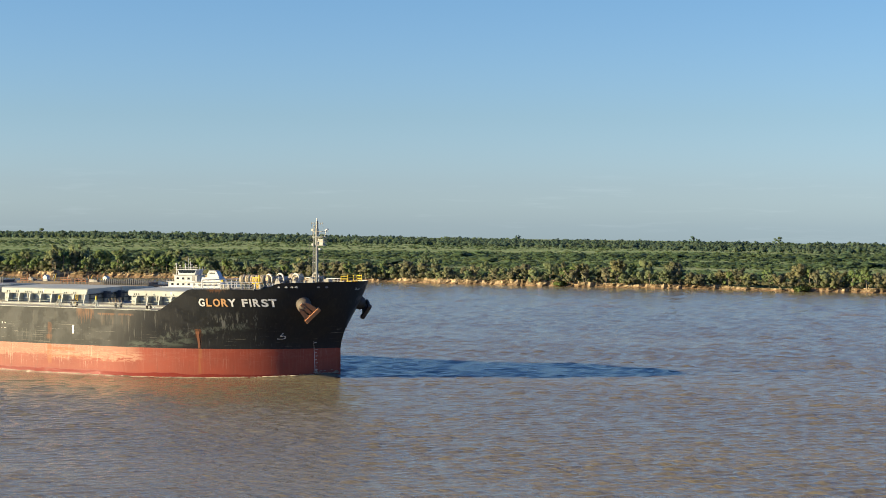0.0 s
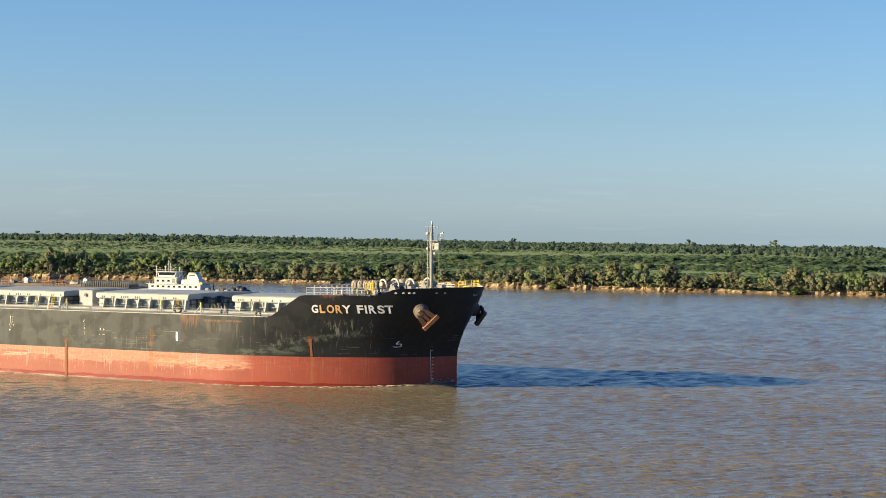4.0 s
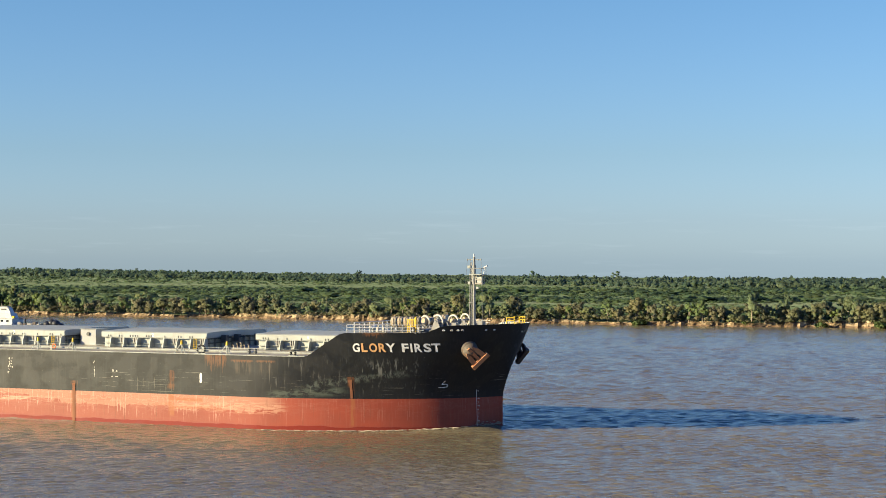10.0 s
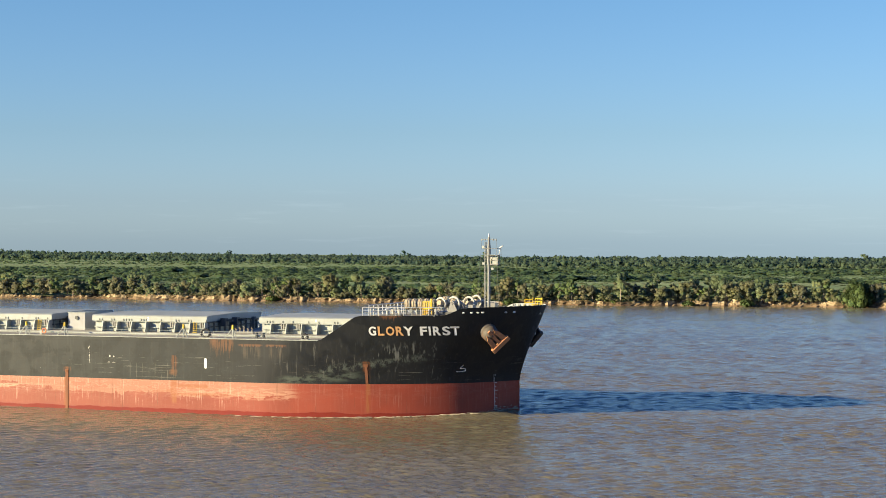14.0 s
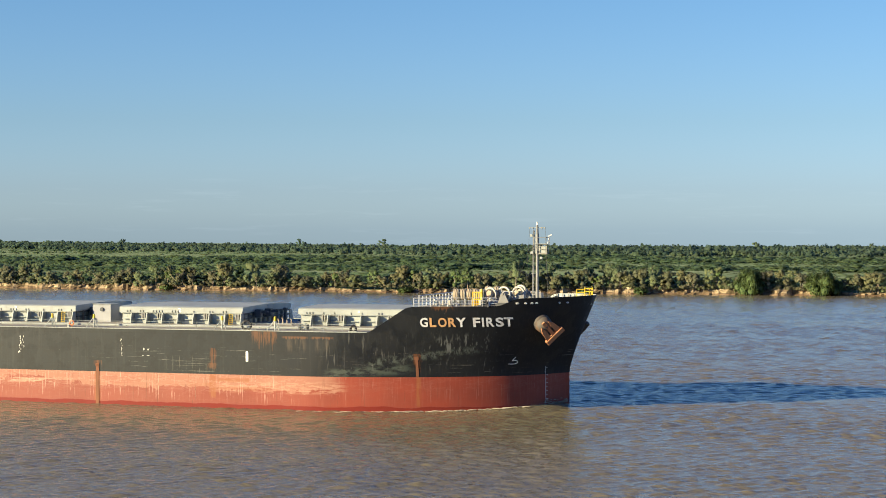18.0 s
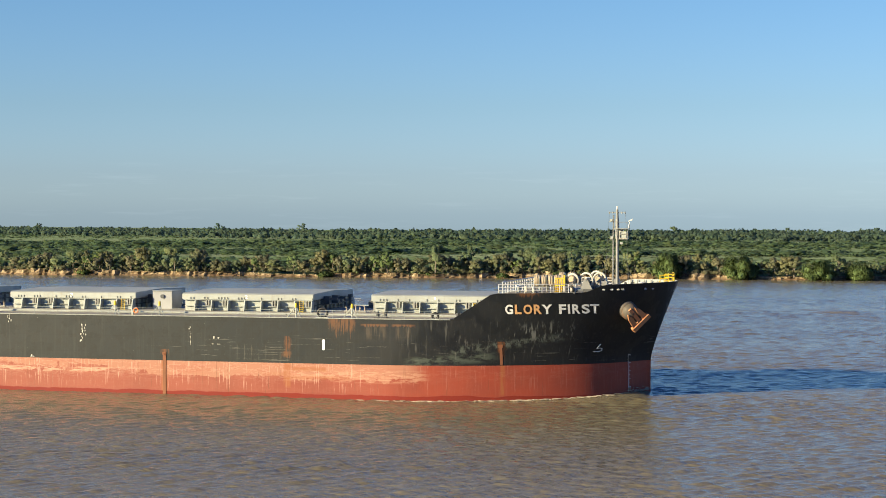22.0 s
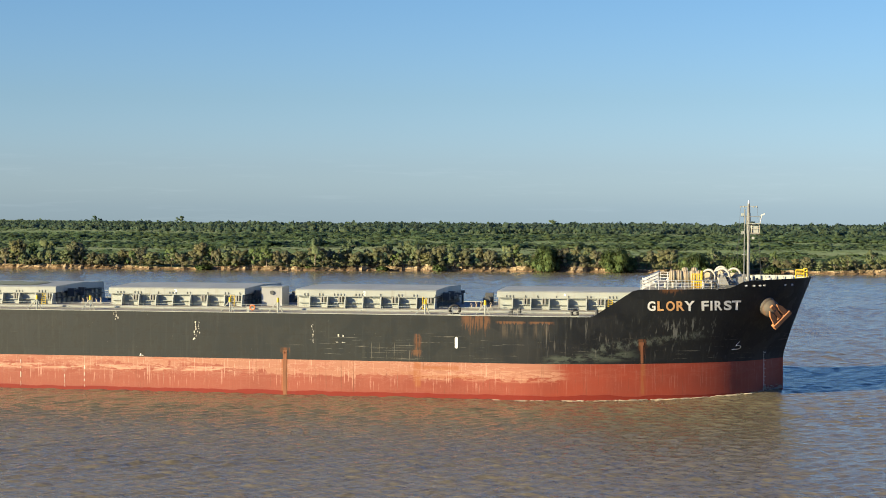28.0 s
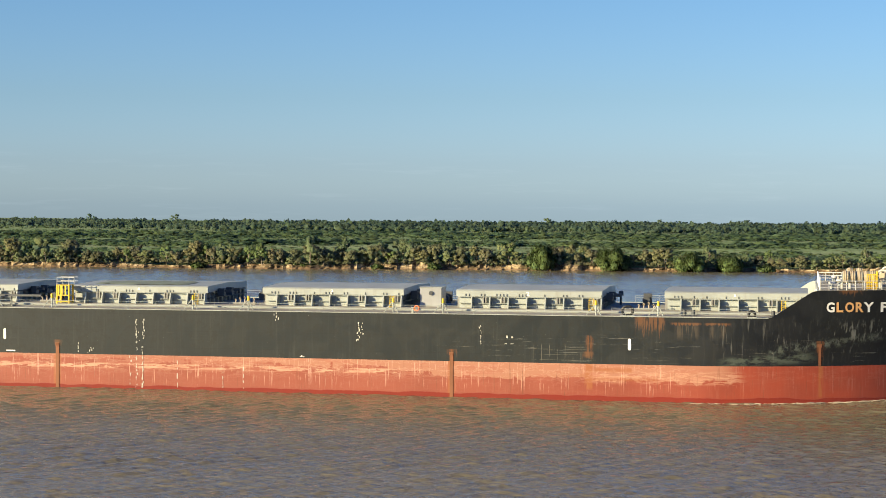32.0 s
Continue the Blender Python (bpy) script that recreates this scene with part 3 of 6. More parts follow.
def land():
    rng = random.Random(3)
    xs_ = [-6000, -4000, -3000, -2200, -1600, -1200, -1000, -850] + [-700 + 2.5 * i for i in range(92)] + [-470 + 1.1 * i for i in range(655)] + [252 + 4 * i for i in range(38)] + [420, 500, 700, 1000, 1600, 2500, 4000, 6000]
    rows = [(-0.8, -1.2), (0.0, 0.25), (0.6, 0.75), (0.85, 1.5), (1.3, 2.0), (5, 2.0), (18, 1.8), (60, 1.75), (200, 1.75), (600, 1.75), (1300, 1.75), (2300, 1.75), (5000, 1.75)]
    v, f = [], []
    for x in xs_:
        y0 = bank_y(x)
        hgt = 0.86 + 0.25 * math.sin(x * 0.031 + 0.5) + 0.16 * math.sin(x * 0.11)
        slump = rng.uniform(-0.5, 0.5) + 1.2 * noise.noise(Vector((x * 0.16, 0.4, 0))) + 0.8 * noise.noise(Vector((x * 0.47, 3.4, 0)))
        for k, (dy, z) in enumerate(rows):
            j = rng.uniform(-0.45, 0.45) if 1 <= k <= 4 else 0
            zz = z * hgt + (rng.uniform(-0.15, 0.15) if 2 <= k <= 4 else 0)
            if k > 8:
                zz = ground_z(x, dy)
            v.append((x, y0 + dy + j + (slump if 1 <= k <= 4 else 0), zz))
    n = len(rows)
    for i in range(len(xs_) - 1):
        for k in range(n - 1):
            f.append((i * n + k, (i + 1) * n + k, (i + 1) * n + k + 1, i * n + k + 1))
    ob = plain_mesh("ground", v, f, M_GROUND, False)
    ob.data.materials.append(M_BANK)
    for p in ob.data.polygons:
        if p.index % (n - 1) < 4:
            p.material_index = 1
    tagged(ob, "flat green floodplain behind a low eroded clay river bank", "ground", kind="structure")
    # the bluff on which the viewer stands
    w, g = [], []
    for x in (-6000, -800, -200, -40, 0, 40, 200, 800, 6000):
        for y, z in ((-900, 20.7), (-6, 20.7), (2.5, 20.6), (9, 12), (16, 3), (22, -1)):
            w.append((x, y, z))
    for i in range(8):
        for k in range(5):
            g.append((i * 6 + k, (i + 1) * 6 + k, (i + 1) * 6 + k + 1, i * 6 + k + 1))
    tagged(plain_mesh("bluff", w, g, M_GROUND), "plain grassy bluff on the near shore", "ground", kind="structure")


land()


# ---- plants ----
def ico():
    bm = bmesh.new()
    bmesh.ops.create_icosphere(bm, subdivisions=1, radius=1.0)
    v = [tuple(p.co) for p in bm.verts]
    f = [tuple(q.index for q in p.verts) for p in bm.faces]
    bm.free()
    return [Vector(p) for p in v], f


ICO_V, ICO_F = ico()
OCT_V = [Vector(p) for p in ((1, 0, 0), (0, 1, 0), (-1, 0, 0), (0, -1, 0), (0, 0, 1), (0, 0, -1))]
OCT_F = [(0, 1, 4), (1, 2, 4), (2, 3, 4), (3, 0, 4), (1, 0, 5), (2, 1, 5), (3, 2, 5), (0, 3, 5)]


def tufts(rng, blobs, per, size, hang=False, shell=(0.84, 1.10), core=0.84, up=0.6, heart=(ICO_V, ICO_F)):
    """A crown of leafy clumps (centre, radii): a lumpy heart of twigs and leaves, and small folded leaf tufts all over it.
    Gives points, faces and the outward direction at each point."""
    v, f, nn = [], [], []
    mid = Vector((sum(b[0][0] for b in blobs), sum(b[0][1] for b in blobs), sum(b[0][2] for b in blobs))) / len(blobs)
    tall = max(b[0][2] for b in blobs) + 0.01
    mid.z = min(mid.z, tall * 0.6)
    for c, (rx, ry, rz) in blobs:
        c = Vector(c)
        out = c - mid
        out = out / (out.length + 0.4 * max(rx, rz))
        b = len(v)
        turn = Matrix.Rotation(rng.uniform(0, 6.28), 3, "Z")
        for d in heart[0]:
            d = turn @ d
            k = core * rng.uniform(0.82, 1.1)
            p = Vector((c.x + d.x * rx * k, c.y + d.y * ry * k, max(0.05, c.z + d.z * rz * k)))
            v.append(p)
            nn.append((d * 0.6 + out * 0.5 + Vector((0, 0, up))).normalized())
        f += [tuple(b + i for i in t) for t in heart[1]]
        for _ in range(max(4, int(per * (rx + ry) * rz))):
            d = Vector((rng.gauss(0, 1), rng.gauss(0, 1), rng.gauss(0, 1) + 0.25))
            if d.length < 1e-3:
                continue
            d.normalize()
            r = rng.uniform(*shell) * (1 + 0.13 * math.sin(5 * d.x + 3 * d.z + c.x) + 0.1 * math.sin(7 * d.y - c.z))
            p = Vector((c.x + d.x * rx * r, c.y + d.y * ry * r, max(0.1, c.z + d.z * rz * r)))
            s = size * rng.uniform(0.55, 1.35)
            n = (d + Vector((rng.gauss(0, 0.3), rng.gauss(0, 0.3), rng.gauss(0, 0.3)))).normalized()
            t = Matrix.Rotation(rng.uniform(0, 6.28), 3, n) @ n.orthogonal().normalized()
            u = n.cross(t)
            if hang:
                n = Vector((d.x, d.y, 0.5 * d.z + 0.1)).normalized()
                u = Vector((0, 0, 1)).cross(n).normalized() * 0.42
                t = (Vector((0, 0, 1)) - n * n.z + u * rng.gauss(0, 0.25)).normalized() * 1.7
            b = len(v)
            v += [p - t * s - u * s * 0.5, p + t * s * 0.3 - u * s * 0.8 + n * s * 0.2, p + t * s + u * s * 0.5, p - t * s * 0.2 + u * s * 0.8 + n * s * 0.25]
            f += [(b, b + 1, b + 2), (b, b + 2, b + 3)]
            soft = (d * 0.5 + out * 0.5 + n * 0.3 + Vector((0, 0, up))).normalized()
            nn += [soft] * 4
    return v, f, nn


def make_tree(name, rng, height, width, leaf, style, label, category="tree", clear=0.34):
    """Trunk or fan of stems, limbs, and clumps of leaves at their ends; clear: the share of the height that is bare below."""
    root = empty(name)
    bm = bmesh.new()
    lean = Vector((rng.uniform(-0.10, 0.10), rng.uniform(-0.05, 0.05), 0)) * height
    stems = {"tree": 1, "fan": 5, "shrub": 4, "willow": 3}[style]
    tops = []
    for s in range(stems):
        w = 6.28 * s / stems + rng.uniform(-0.5, 0.5)
        away = Vector((math.cos(w), 0.7 * math.sin(w), 0)) * (0.0 if stems == 1 else width * rng.uniform(0.12, 0.3))
        base = Vector((rng.uniform(-0.4, 0.4) * (stems > 1), rng.uniform(-0.3, 0.3) * (stems > 1), -0.25))
        mid = base + away * 0.5 + Vector((rng.uniform(-0.3, 0.3), rng.uniform(-0.3, 0.3), height * rng.uniform(0.36, 0.46))) + lean * 0.4
        top = mid + away * 0.6 + Vector((rng.uniform(-0.6, 0.6), rng.uniform(-0.5, 0.5), height * rng.uniform(0.30, 0.44))) + lean * 0.4
        r = 0.021 * height / (1 + 0.22 * (stems - 1))
        rod(bm, base, mid, r, r * 0.7, 6)
        rod(bm, mid, top, r * 0.7, r * 0.25, 5)
        tops += [mid.lerp(top, 0.45), top]
        for _ in range(6 if stems == 1 else 2):
            a = mid.lerp(top, rng.uniform(-0.15, 0.75))
            w = rng.uniform(0, 6.28)
            reach = width * (0.40 if stems == 1 else 0.2) * rng.uniform(0.7, 1.1)
            b = a + Vector((math.cos(w) * reach, math.sin(w) * reach, height * rng.uniform(0.05, 0.2)))
            rod(bm, a, b, r * 0.4, r * 0.12, 4)
            tops.append(b)
    part("trunk", bm, M_BARK, root)
    blobs = []
    if style == "willow":
        for i in range(34):
            w = rng.uniform(0, 6.28)
            q = 0.40 * width * math.sqrt(rng.random())
            dome = math.sqrt(max(0.05, 1 - (q / (0.5 * width)) ** 2))
            hz = height * dome * rng.uniform(0.18, 0.74)
            blobs.append(((math.cos(w) * q, math.sin(w) * q, hz), (width * 0.155, width * 0.155, height * 0.25 * (0.6 + 0.4 * dome))))
        v, f, nn = tufts(rng, blobs, 19, 0.29, True, (0.86, 1.22), 0.74)
    else:
        for p in tops:
            for _ in range(3 if style == "tree" else 2):
                q = p + Vector((rng.uniform(-0.14, 0.14) * width, rng.uniform(-0.14, 0.14) * width, rng.uniform(-0.07, 0.09) * height))
                s = rng.uniform(0.085, 0.16)
                blobs.append(((q.x, q.y, max(q.z, height * clear)), (width * s, width * s, height * s * rng.uniform(0.55, 0.8))))
        for _ in range(5 if style == "shrub" else 2):
            w = rng.uniform(0, 6.28)
            blobs.append(((math.cos(w) * width * 0.32, math.sin(w) * width * 0.32, height * rng.uniform(clear * 0.5, clear + 0.12)), (width * 0.15, width * 0.15, height * 0.10)))
        v, f, nn = tufts(rng, blobs, 15, 0.20)
    crown = plain_mesh("crown", v, f, leaf, normals=nn)
    crown.parent = root
    tagged(root, label, category)
    return root


def plant_bank():
    rng = random.Random(11)
    kinds = []
    for i in range(5):
        kinds.append((make_tree("bank_tree", rng, rng.uniform(8.5, 10.5), rng.uniform(6, 8), M_LEAF_DARK, "tree", "dark green riverside tree on the clay bank", clear=0.3), "tall"))
    for i in range(4):
        kinds.append((make_tree("bank_tree", rng, rng.uniform(8, 10), rng.uniform(5, 7), M_LEAF_BRIGHT, "tree", "fresh green riverside tree with open crown"), "tall"))
    for i in range(6):
        kinds.append((make_tree("bank_shrub", rng, rng.uniform(6.5, 8.5), rng.uniform(5, 7.5), M_LEAF_DRY, "fan", "olive brown tree with a fan of bare pale stems", "shrub", 0.46), "dry"))
    for i in range(4):
        kinds.append((make_tree("bank_shrub", rng, rng.uniform(4.5, 6.5), rng.uniform(5, 7), M_LEAF_DARK, "shrub", "dense dark green shrub at the river bank", "shrub", 0.26), "low"))
    for i in range(3):
        kinds.append((make_tree("understory_bush", rng, rng.uniform(3.6, 4.6), rng.uniform(4.5, 6), M_LEAF_DRY if i else M_LEAF_DARK, "shrub", "olive bush in the shade between the bank trees", "bush", 0.2), "under"))
    for k, _ in kinds:
        k["group"] = "growth along the far bank"
    used = set()
    spots = []
    x = -430.0
    while x < 235:
        x += rng.uniform(2.1, 3.6)
        for row in range(1 if rng.random() < 0.6 else 2):
            spots.append((x + rng.uniform(-1.5, 1.5), rng.uniform(0.9, 5.0) + row * rng.uniform(4, 9), False))
    x = -425.0
    while x < 235:
        x += rng.uniform(3.6, 6.0)
        spots.append((x, rng.uniform(5.0, 9.5), True))
    for x, dy, under in spots:
        if under:
            want = "under"
        elif x < -295:
            want = rng.choices(("tall", "dry", "low"), (0.72, 0.12, 0.16))[0]
        elif x < -175:
            want = rng.choices(("tall", "dry", "low"), (0.10, 0.45, 0.45))[0]
        elif x < 45:
            want = rng.choices(("tall", "dry", "low"), (0.22, 0.50, 0.28))[0]
        else:
            want = rng.choices(("tall", "dry", "low"), (0.22, 0.28, 0.50))[0]
        pool = [k for k, w in kinds if w == want]
        src = rng.choice(pool)
        s = rng.uniform(0.72, 1.12) * (1.08 if x < -295 else 0.84 if x < -175 else 0.94 if x < 45 else 0.95 if x < 110 else 0.7)
        m = pose(x, bank_y(x) + dy, 1.7 if dy > 2.4 else 0.9, 0, 0, rng.uniform(0, 360))
        if src not in used:
            used.add(src)
            ob = src
            ob.matrix_basis = m
        else:
            ob = copy_thing(src, m)
        ob.scale = (s, s, s * rng.uniform(0.85, 1.15))
    for k, _ in kinds:
        if k not in used:
            k.matrix_basis = pose(240 + 5 * kinds.index((k, _)), bank_y(250) + 6, 1.75)
    # rounded willows that stand in the water's edge
    for (x, y, h, w) in ((64, 643.5, 9.8, 11.5), (89.3, 640.5, 9.6, 13), (115.3, 632.5, 7.4, 11.5), (129.6, 633, 6.8, 10), (141.8, 629, 2.6, 6.5), (-20, 652, 2.2, 6), (26, 645, 2.4, 5.5), (-58, 655, 2.0, 6), (-150, 674, 2.2, 6.5), (6, 648, 1.8, 5)):
        t = make_tree("willow_bush", rng, h, w, M_WILLOW, "willow", "rounded bright green willow bush at the water's edge", "bush")
        t["group"] = "growth along the far bank"
        t.matrix_basis = pose(x, y, 0.25)


plant_bank()


def strew(name, rng, count, pick, size, height, leaf, label, clumps=4, per=6, leafsize=0.115, up=1.4, vary=0.95):
    """Many bushes joined to one mesh. pick gives a place, or None."""
    forms = []
    for _ in range(20):
        blobs = []
        for i in range(clumps):
            w, q = 6.28 * i / clumps + rng.uniform(-0.6, 0.6), rng.uniform(0.15, 0.5)
            z = rng.uniform(0.28, 0.66)
            blobs.append(((math.cos(w) * q, math.sin(w) * q, z), (rng.uniform(0.26, 0.44), rng.uniform(0.26, 0.44), min(z, rng.uniform(0.24, 0.36)))))
        vv, ff, nn = tufts(rng, blobs, per / (clumps * 0.7 * 0.3), leafsize, core=0.98, up=up, heart=(OCT_V, OCT_F))
        forms.append((np.array([tuple(p) for p in vv]), np.array(ff), np.array([tuple(p) for p in nn])))
    vs, fs, ns, base, made, tries = [], [], [], 0, 0, 0
    while made < count and tries < count * 8:
        tries += 1
        got = pick(rng)
        if not got:
            continue
        made += 1
        x, y, k = got
        V, F, N = rng.choice(forms)
        g = 0.87 - 0.39 * vary + vary * rng.random() ** 1.6
        s, h = size * k * g * rng.uniform(0.85, 1.2), height * k * g * rng.uniform(0.8, 1.3)
        w = rng.uniform(0, 6.28)
        T = np.array([[math.cos(w), -math.sin(w), 0], [math.sin(w), math.cos(w), 0], [0, 0, 1]])
        vs.append((V @ T.T) * np.array([s, s, h]) + np.array([x, y, ground_z(x, y - bank_y(x)) - 0.1]))
        ns.append(N @ T.T)
        fs.append(F + base)
        base += len(V)
    V, F, N = np.concatenate(vs), np.concatenate(fs), np.concatenate(ns)
    ob = plain_mesh(name, V.tolist(), F.tolist(), leaf, normals=N.tolist())
    return tagged(ob, label, "vegetation", kind="stuff")


def rim(az):
    """How far off the woods on the skyline stand, by the bearing in degrees."""
    k = min(1.0, max(0.0, (az + 28) / 25))
    return 13.2 / (0.0037 + 0.0033 * k)


def spot(rng, near, far):
    az = rng.uniform(-31.5, 18)
    u = rng.random()
    d = 1.0 / ((1 - u) / near + u / far)
    x, y = d * math.sin(radians(az)), d * math.cos(radians(az))
    return az, d, x, y


def belt(az, d):
    """How bushy the plain is: broad belts of scrub and of open meadow that run along the river."""
    p = 68300 / d + 3.2 * noise.noise(Vector((az * 0.22, 1.7, 0))) + 1.6 * noise.noise(Vector((az * 0.8, 4.1, d * 0.002)))
    left = min(1.0, max(0.0, (-1 - az) / 4))
    v = 0.0
    for at, wide, s in ((44, 3.6, -1.0), (53.5, 5.5, 0.9), (63, 3.2, -0.75), (69, 3.0, 0.75), (77, 4.5, -1.0), (30, 4, 0.6), (24, 2, -0.6)):
        v += s * math.exp(-((p - at) / wide) ** 2)
    v *= 1 - 0.35 * left
    return left, v + 0.55 * noise.noise(Vector((d * math.sin(radians(az)) * 0.009, d * 0.016, 3.1)))


def plant_plain():
    rng = random.Random(5)

    def scrub(r):
        az, d, x, y = spot(r, 655, 3500)
        left, v = belt(az, d)
        v += 0.3 * left
        off = y - bank_y(x)
        k = 1.35 if off < 60 else 0.9 + 0.35 * min(1.0, max(-0.8, v))
        return (x, y, k * (0.5 + 0.5 * r.random())) if off > 6 and v > (-0.45 if off < 60 else r.uniform(-0.2, 0.12)) and d < rim(az) else None

    def thicket(r):
        az, d, x, y = spot(r, 720, 2200)
        return (x, y, 0.6 + 0.5 * r.random()) if y - bank_y(x) > 16 and belt(az, d)[1] > r.uniform(0.15, 0.6) and d < rim(az) * 0.97 else None

    def meadow(r):
        az, d, x, y = spot(r, 660, 2300)
        return (x, y, 0.6 + 0.6 * r.random()) if y - bank_y(x) > 4 and belt(az, d)[1] < 0.3 and d < rim(az) else None

    def woods(r):
        az = r.uniform(-31.5, 18)
        d = rim(az) * (1 - 0.24 * r.random() ** 2.0)
        x, y = d * math.sin(radians(az)), d * math.cos(radians(az))
        clump = 0.92 + 0.12 * noise.noise(Vector((az * 0.9, 2.2, 0))) + 0.12 * noise.noise(Vector((az * 4.1, 5.2, 0)))
        return (x, y, max(0.5, min(1.25, clump + 0.12)) * (1 + 0.5 * min(1.0, max(0.0, (-16 - az) / 8)) if az < -5 else 1.1))

    def fringe(r):
        x = r.uniform(-430, 240)
        return (x, bank_y(x) + r.choice((0.2, 0.6, 1.2, 2.2, 3.4)) + r.uniform(-0.4, 0.4), 0.4 + 0.7 * r.random() ** 2)

    strew("wetland_scrub", rng, 18500, scrub, 4.6, 1.5, M_SCRUB, "low green wetland scrub covering the floodplain", 2, 9, 0.22, 2.0)
    strew("scrub_thicket", rng, 3600, thicket, 7.0, 2.5, M_WOODS, "darker thickets in bands across the floodplain", 3, 13, 0.18, 1.6)
    strew("meadow_tufts", rng, 3600, meadow, 5.0, 0.8, M_MEADOW, "pale green tall grass in the open meadows", 1, 10, 0.13)
    strew("distant_woods", rng, 7000, woods, 5.4, 5.1, M_HAZY_WOOD, "distant belt of dark green woods along the skyline", 3, 9, 0.2, vary=0.42)
    strew("bank_fringe", rng, 1200, fringe, 2.4, 2.3, M_LEAF_DRY, "ragged low growth hanging over the eroded bank", 3, 13, 0.13)
    for az, h, w in ((-8.40, 11.5, 9.0), (-8.28, 9.5, 7.0), (-5.80, 12.0, 12.5), (-28.7, 14.5, 9.0), (-24.6, 12.0, 10.0), (-20.8, 11.0, 8.0), (-13.9, 10.5, 8.0), (5.95, 10.5, 11.0), (9.4, 10.0, 8.0), (12.1, 10.0, 9.0)):
        d = rim(az) * 0.985
        t = make_tree("skyline_tree", rng, h, w, M_HAZY_WOOD, "tree", "tall dark tree that rises from the skyline woods", clear=0.5)
        x, y = d * math.sin(radians(az)), d * math.cos(radians(az))
        t.matrix_basis = pose(x, y, ground_z(x, y - bank_y(x)) + 0.1)


plant_plain()

# ================= the bulk carrier =================
# ship's own space: x forward from the stem head, y to port, z up from the water
HEAD = -13.617
ship = tagged(empty("bulk_carrier"), "large weathered black and red bulk carrier with light grey hatches", "ship")
BEAM = 16.13


def stem_x(z):
    k = max(0.0, (z - 4.4) / 9.7)
    return -3.38 + 3.4 * k ** 1.15


def run(z):
    """Length of the curved entrance at a level."""
    return 30.0 - 0.3 * max(0.0, z - 4.0)


def half(X, z):
    return breadth(stem_x(z) - X, z)


def breadth(d, z):
    """Half breadth d metres behind the stem: a sharp entrance at the water, blunt at the forecastle."""
    if d <= 0:
        return 0.0
    u = 1 - min(1.0, d / run(z))
    k = min(1.0, max(0.0, (z - 4.5) / 8.5))
    k = k * k * (3 - 2 * k)
    keen = 1 - math.exp(-d / 1.5)
    return BEAM * ((1 - k) * keen * (1 - u ** 1.65) ** 0.62 + k * math.sqrt(1 - u ** 1.55))


SHEER = [(-230, 9.72), (-25.6, 9.74), (-25.0, 9.85), (-20.6, 12.75), (-19.9, 12.97), (-10.2, 13.02), (-9.4, 13.12), (-7.9, 13.82), (-7.0, 13.97), (2, 14.2)]


def sheer(X):
    for (a, za), (b, zb) in zip(SHEER, SHEER[1:]):
        if a <= X <= b:
            return za + (zb - za) * (X - a) / (b - a)
    return 14.2


def hull_point(d, z):
    keep = 1.0 if d < 36 else max(0.0, 1 - (d - 36) / 60)
    X = -3.38 + (stem_x(z) + 3.38) * keep - d
    y = breadth(d, z)
    return X, y


def stations():
    ds = [30 * (i / 60) ** 2 for i in range(61)]
    ds += [30 + i for i in range(1, 8)] + [40 + 6 * i for i in range(30)] + [217.5]
    return ds


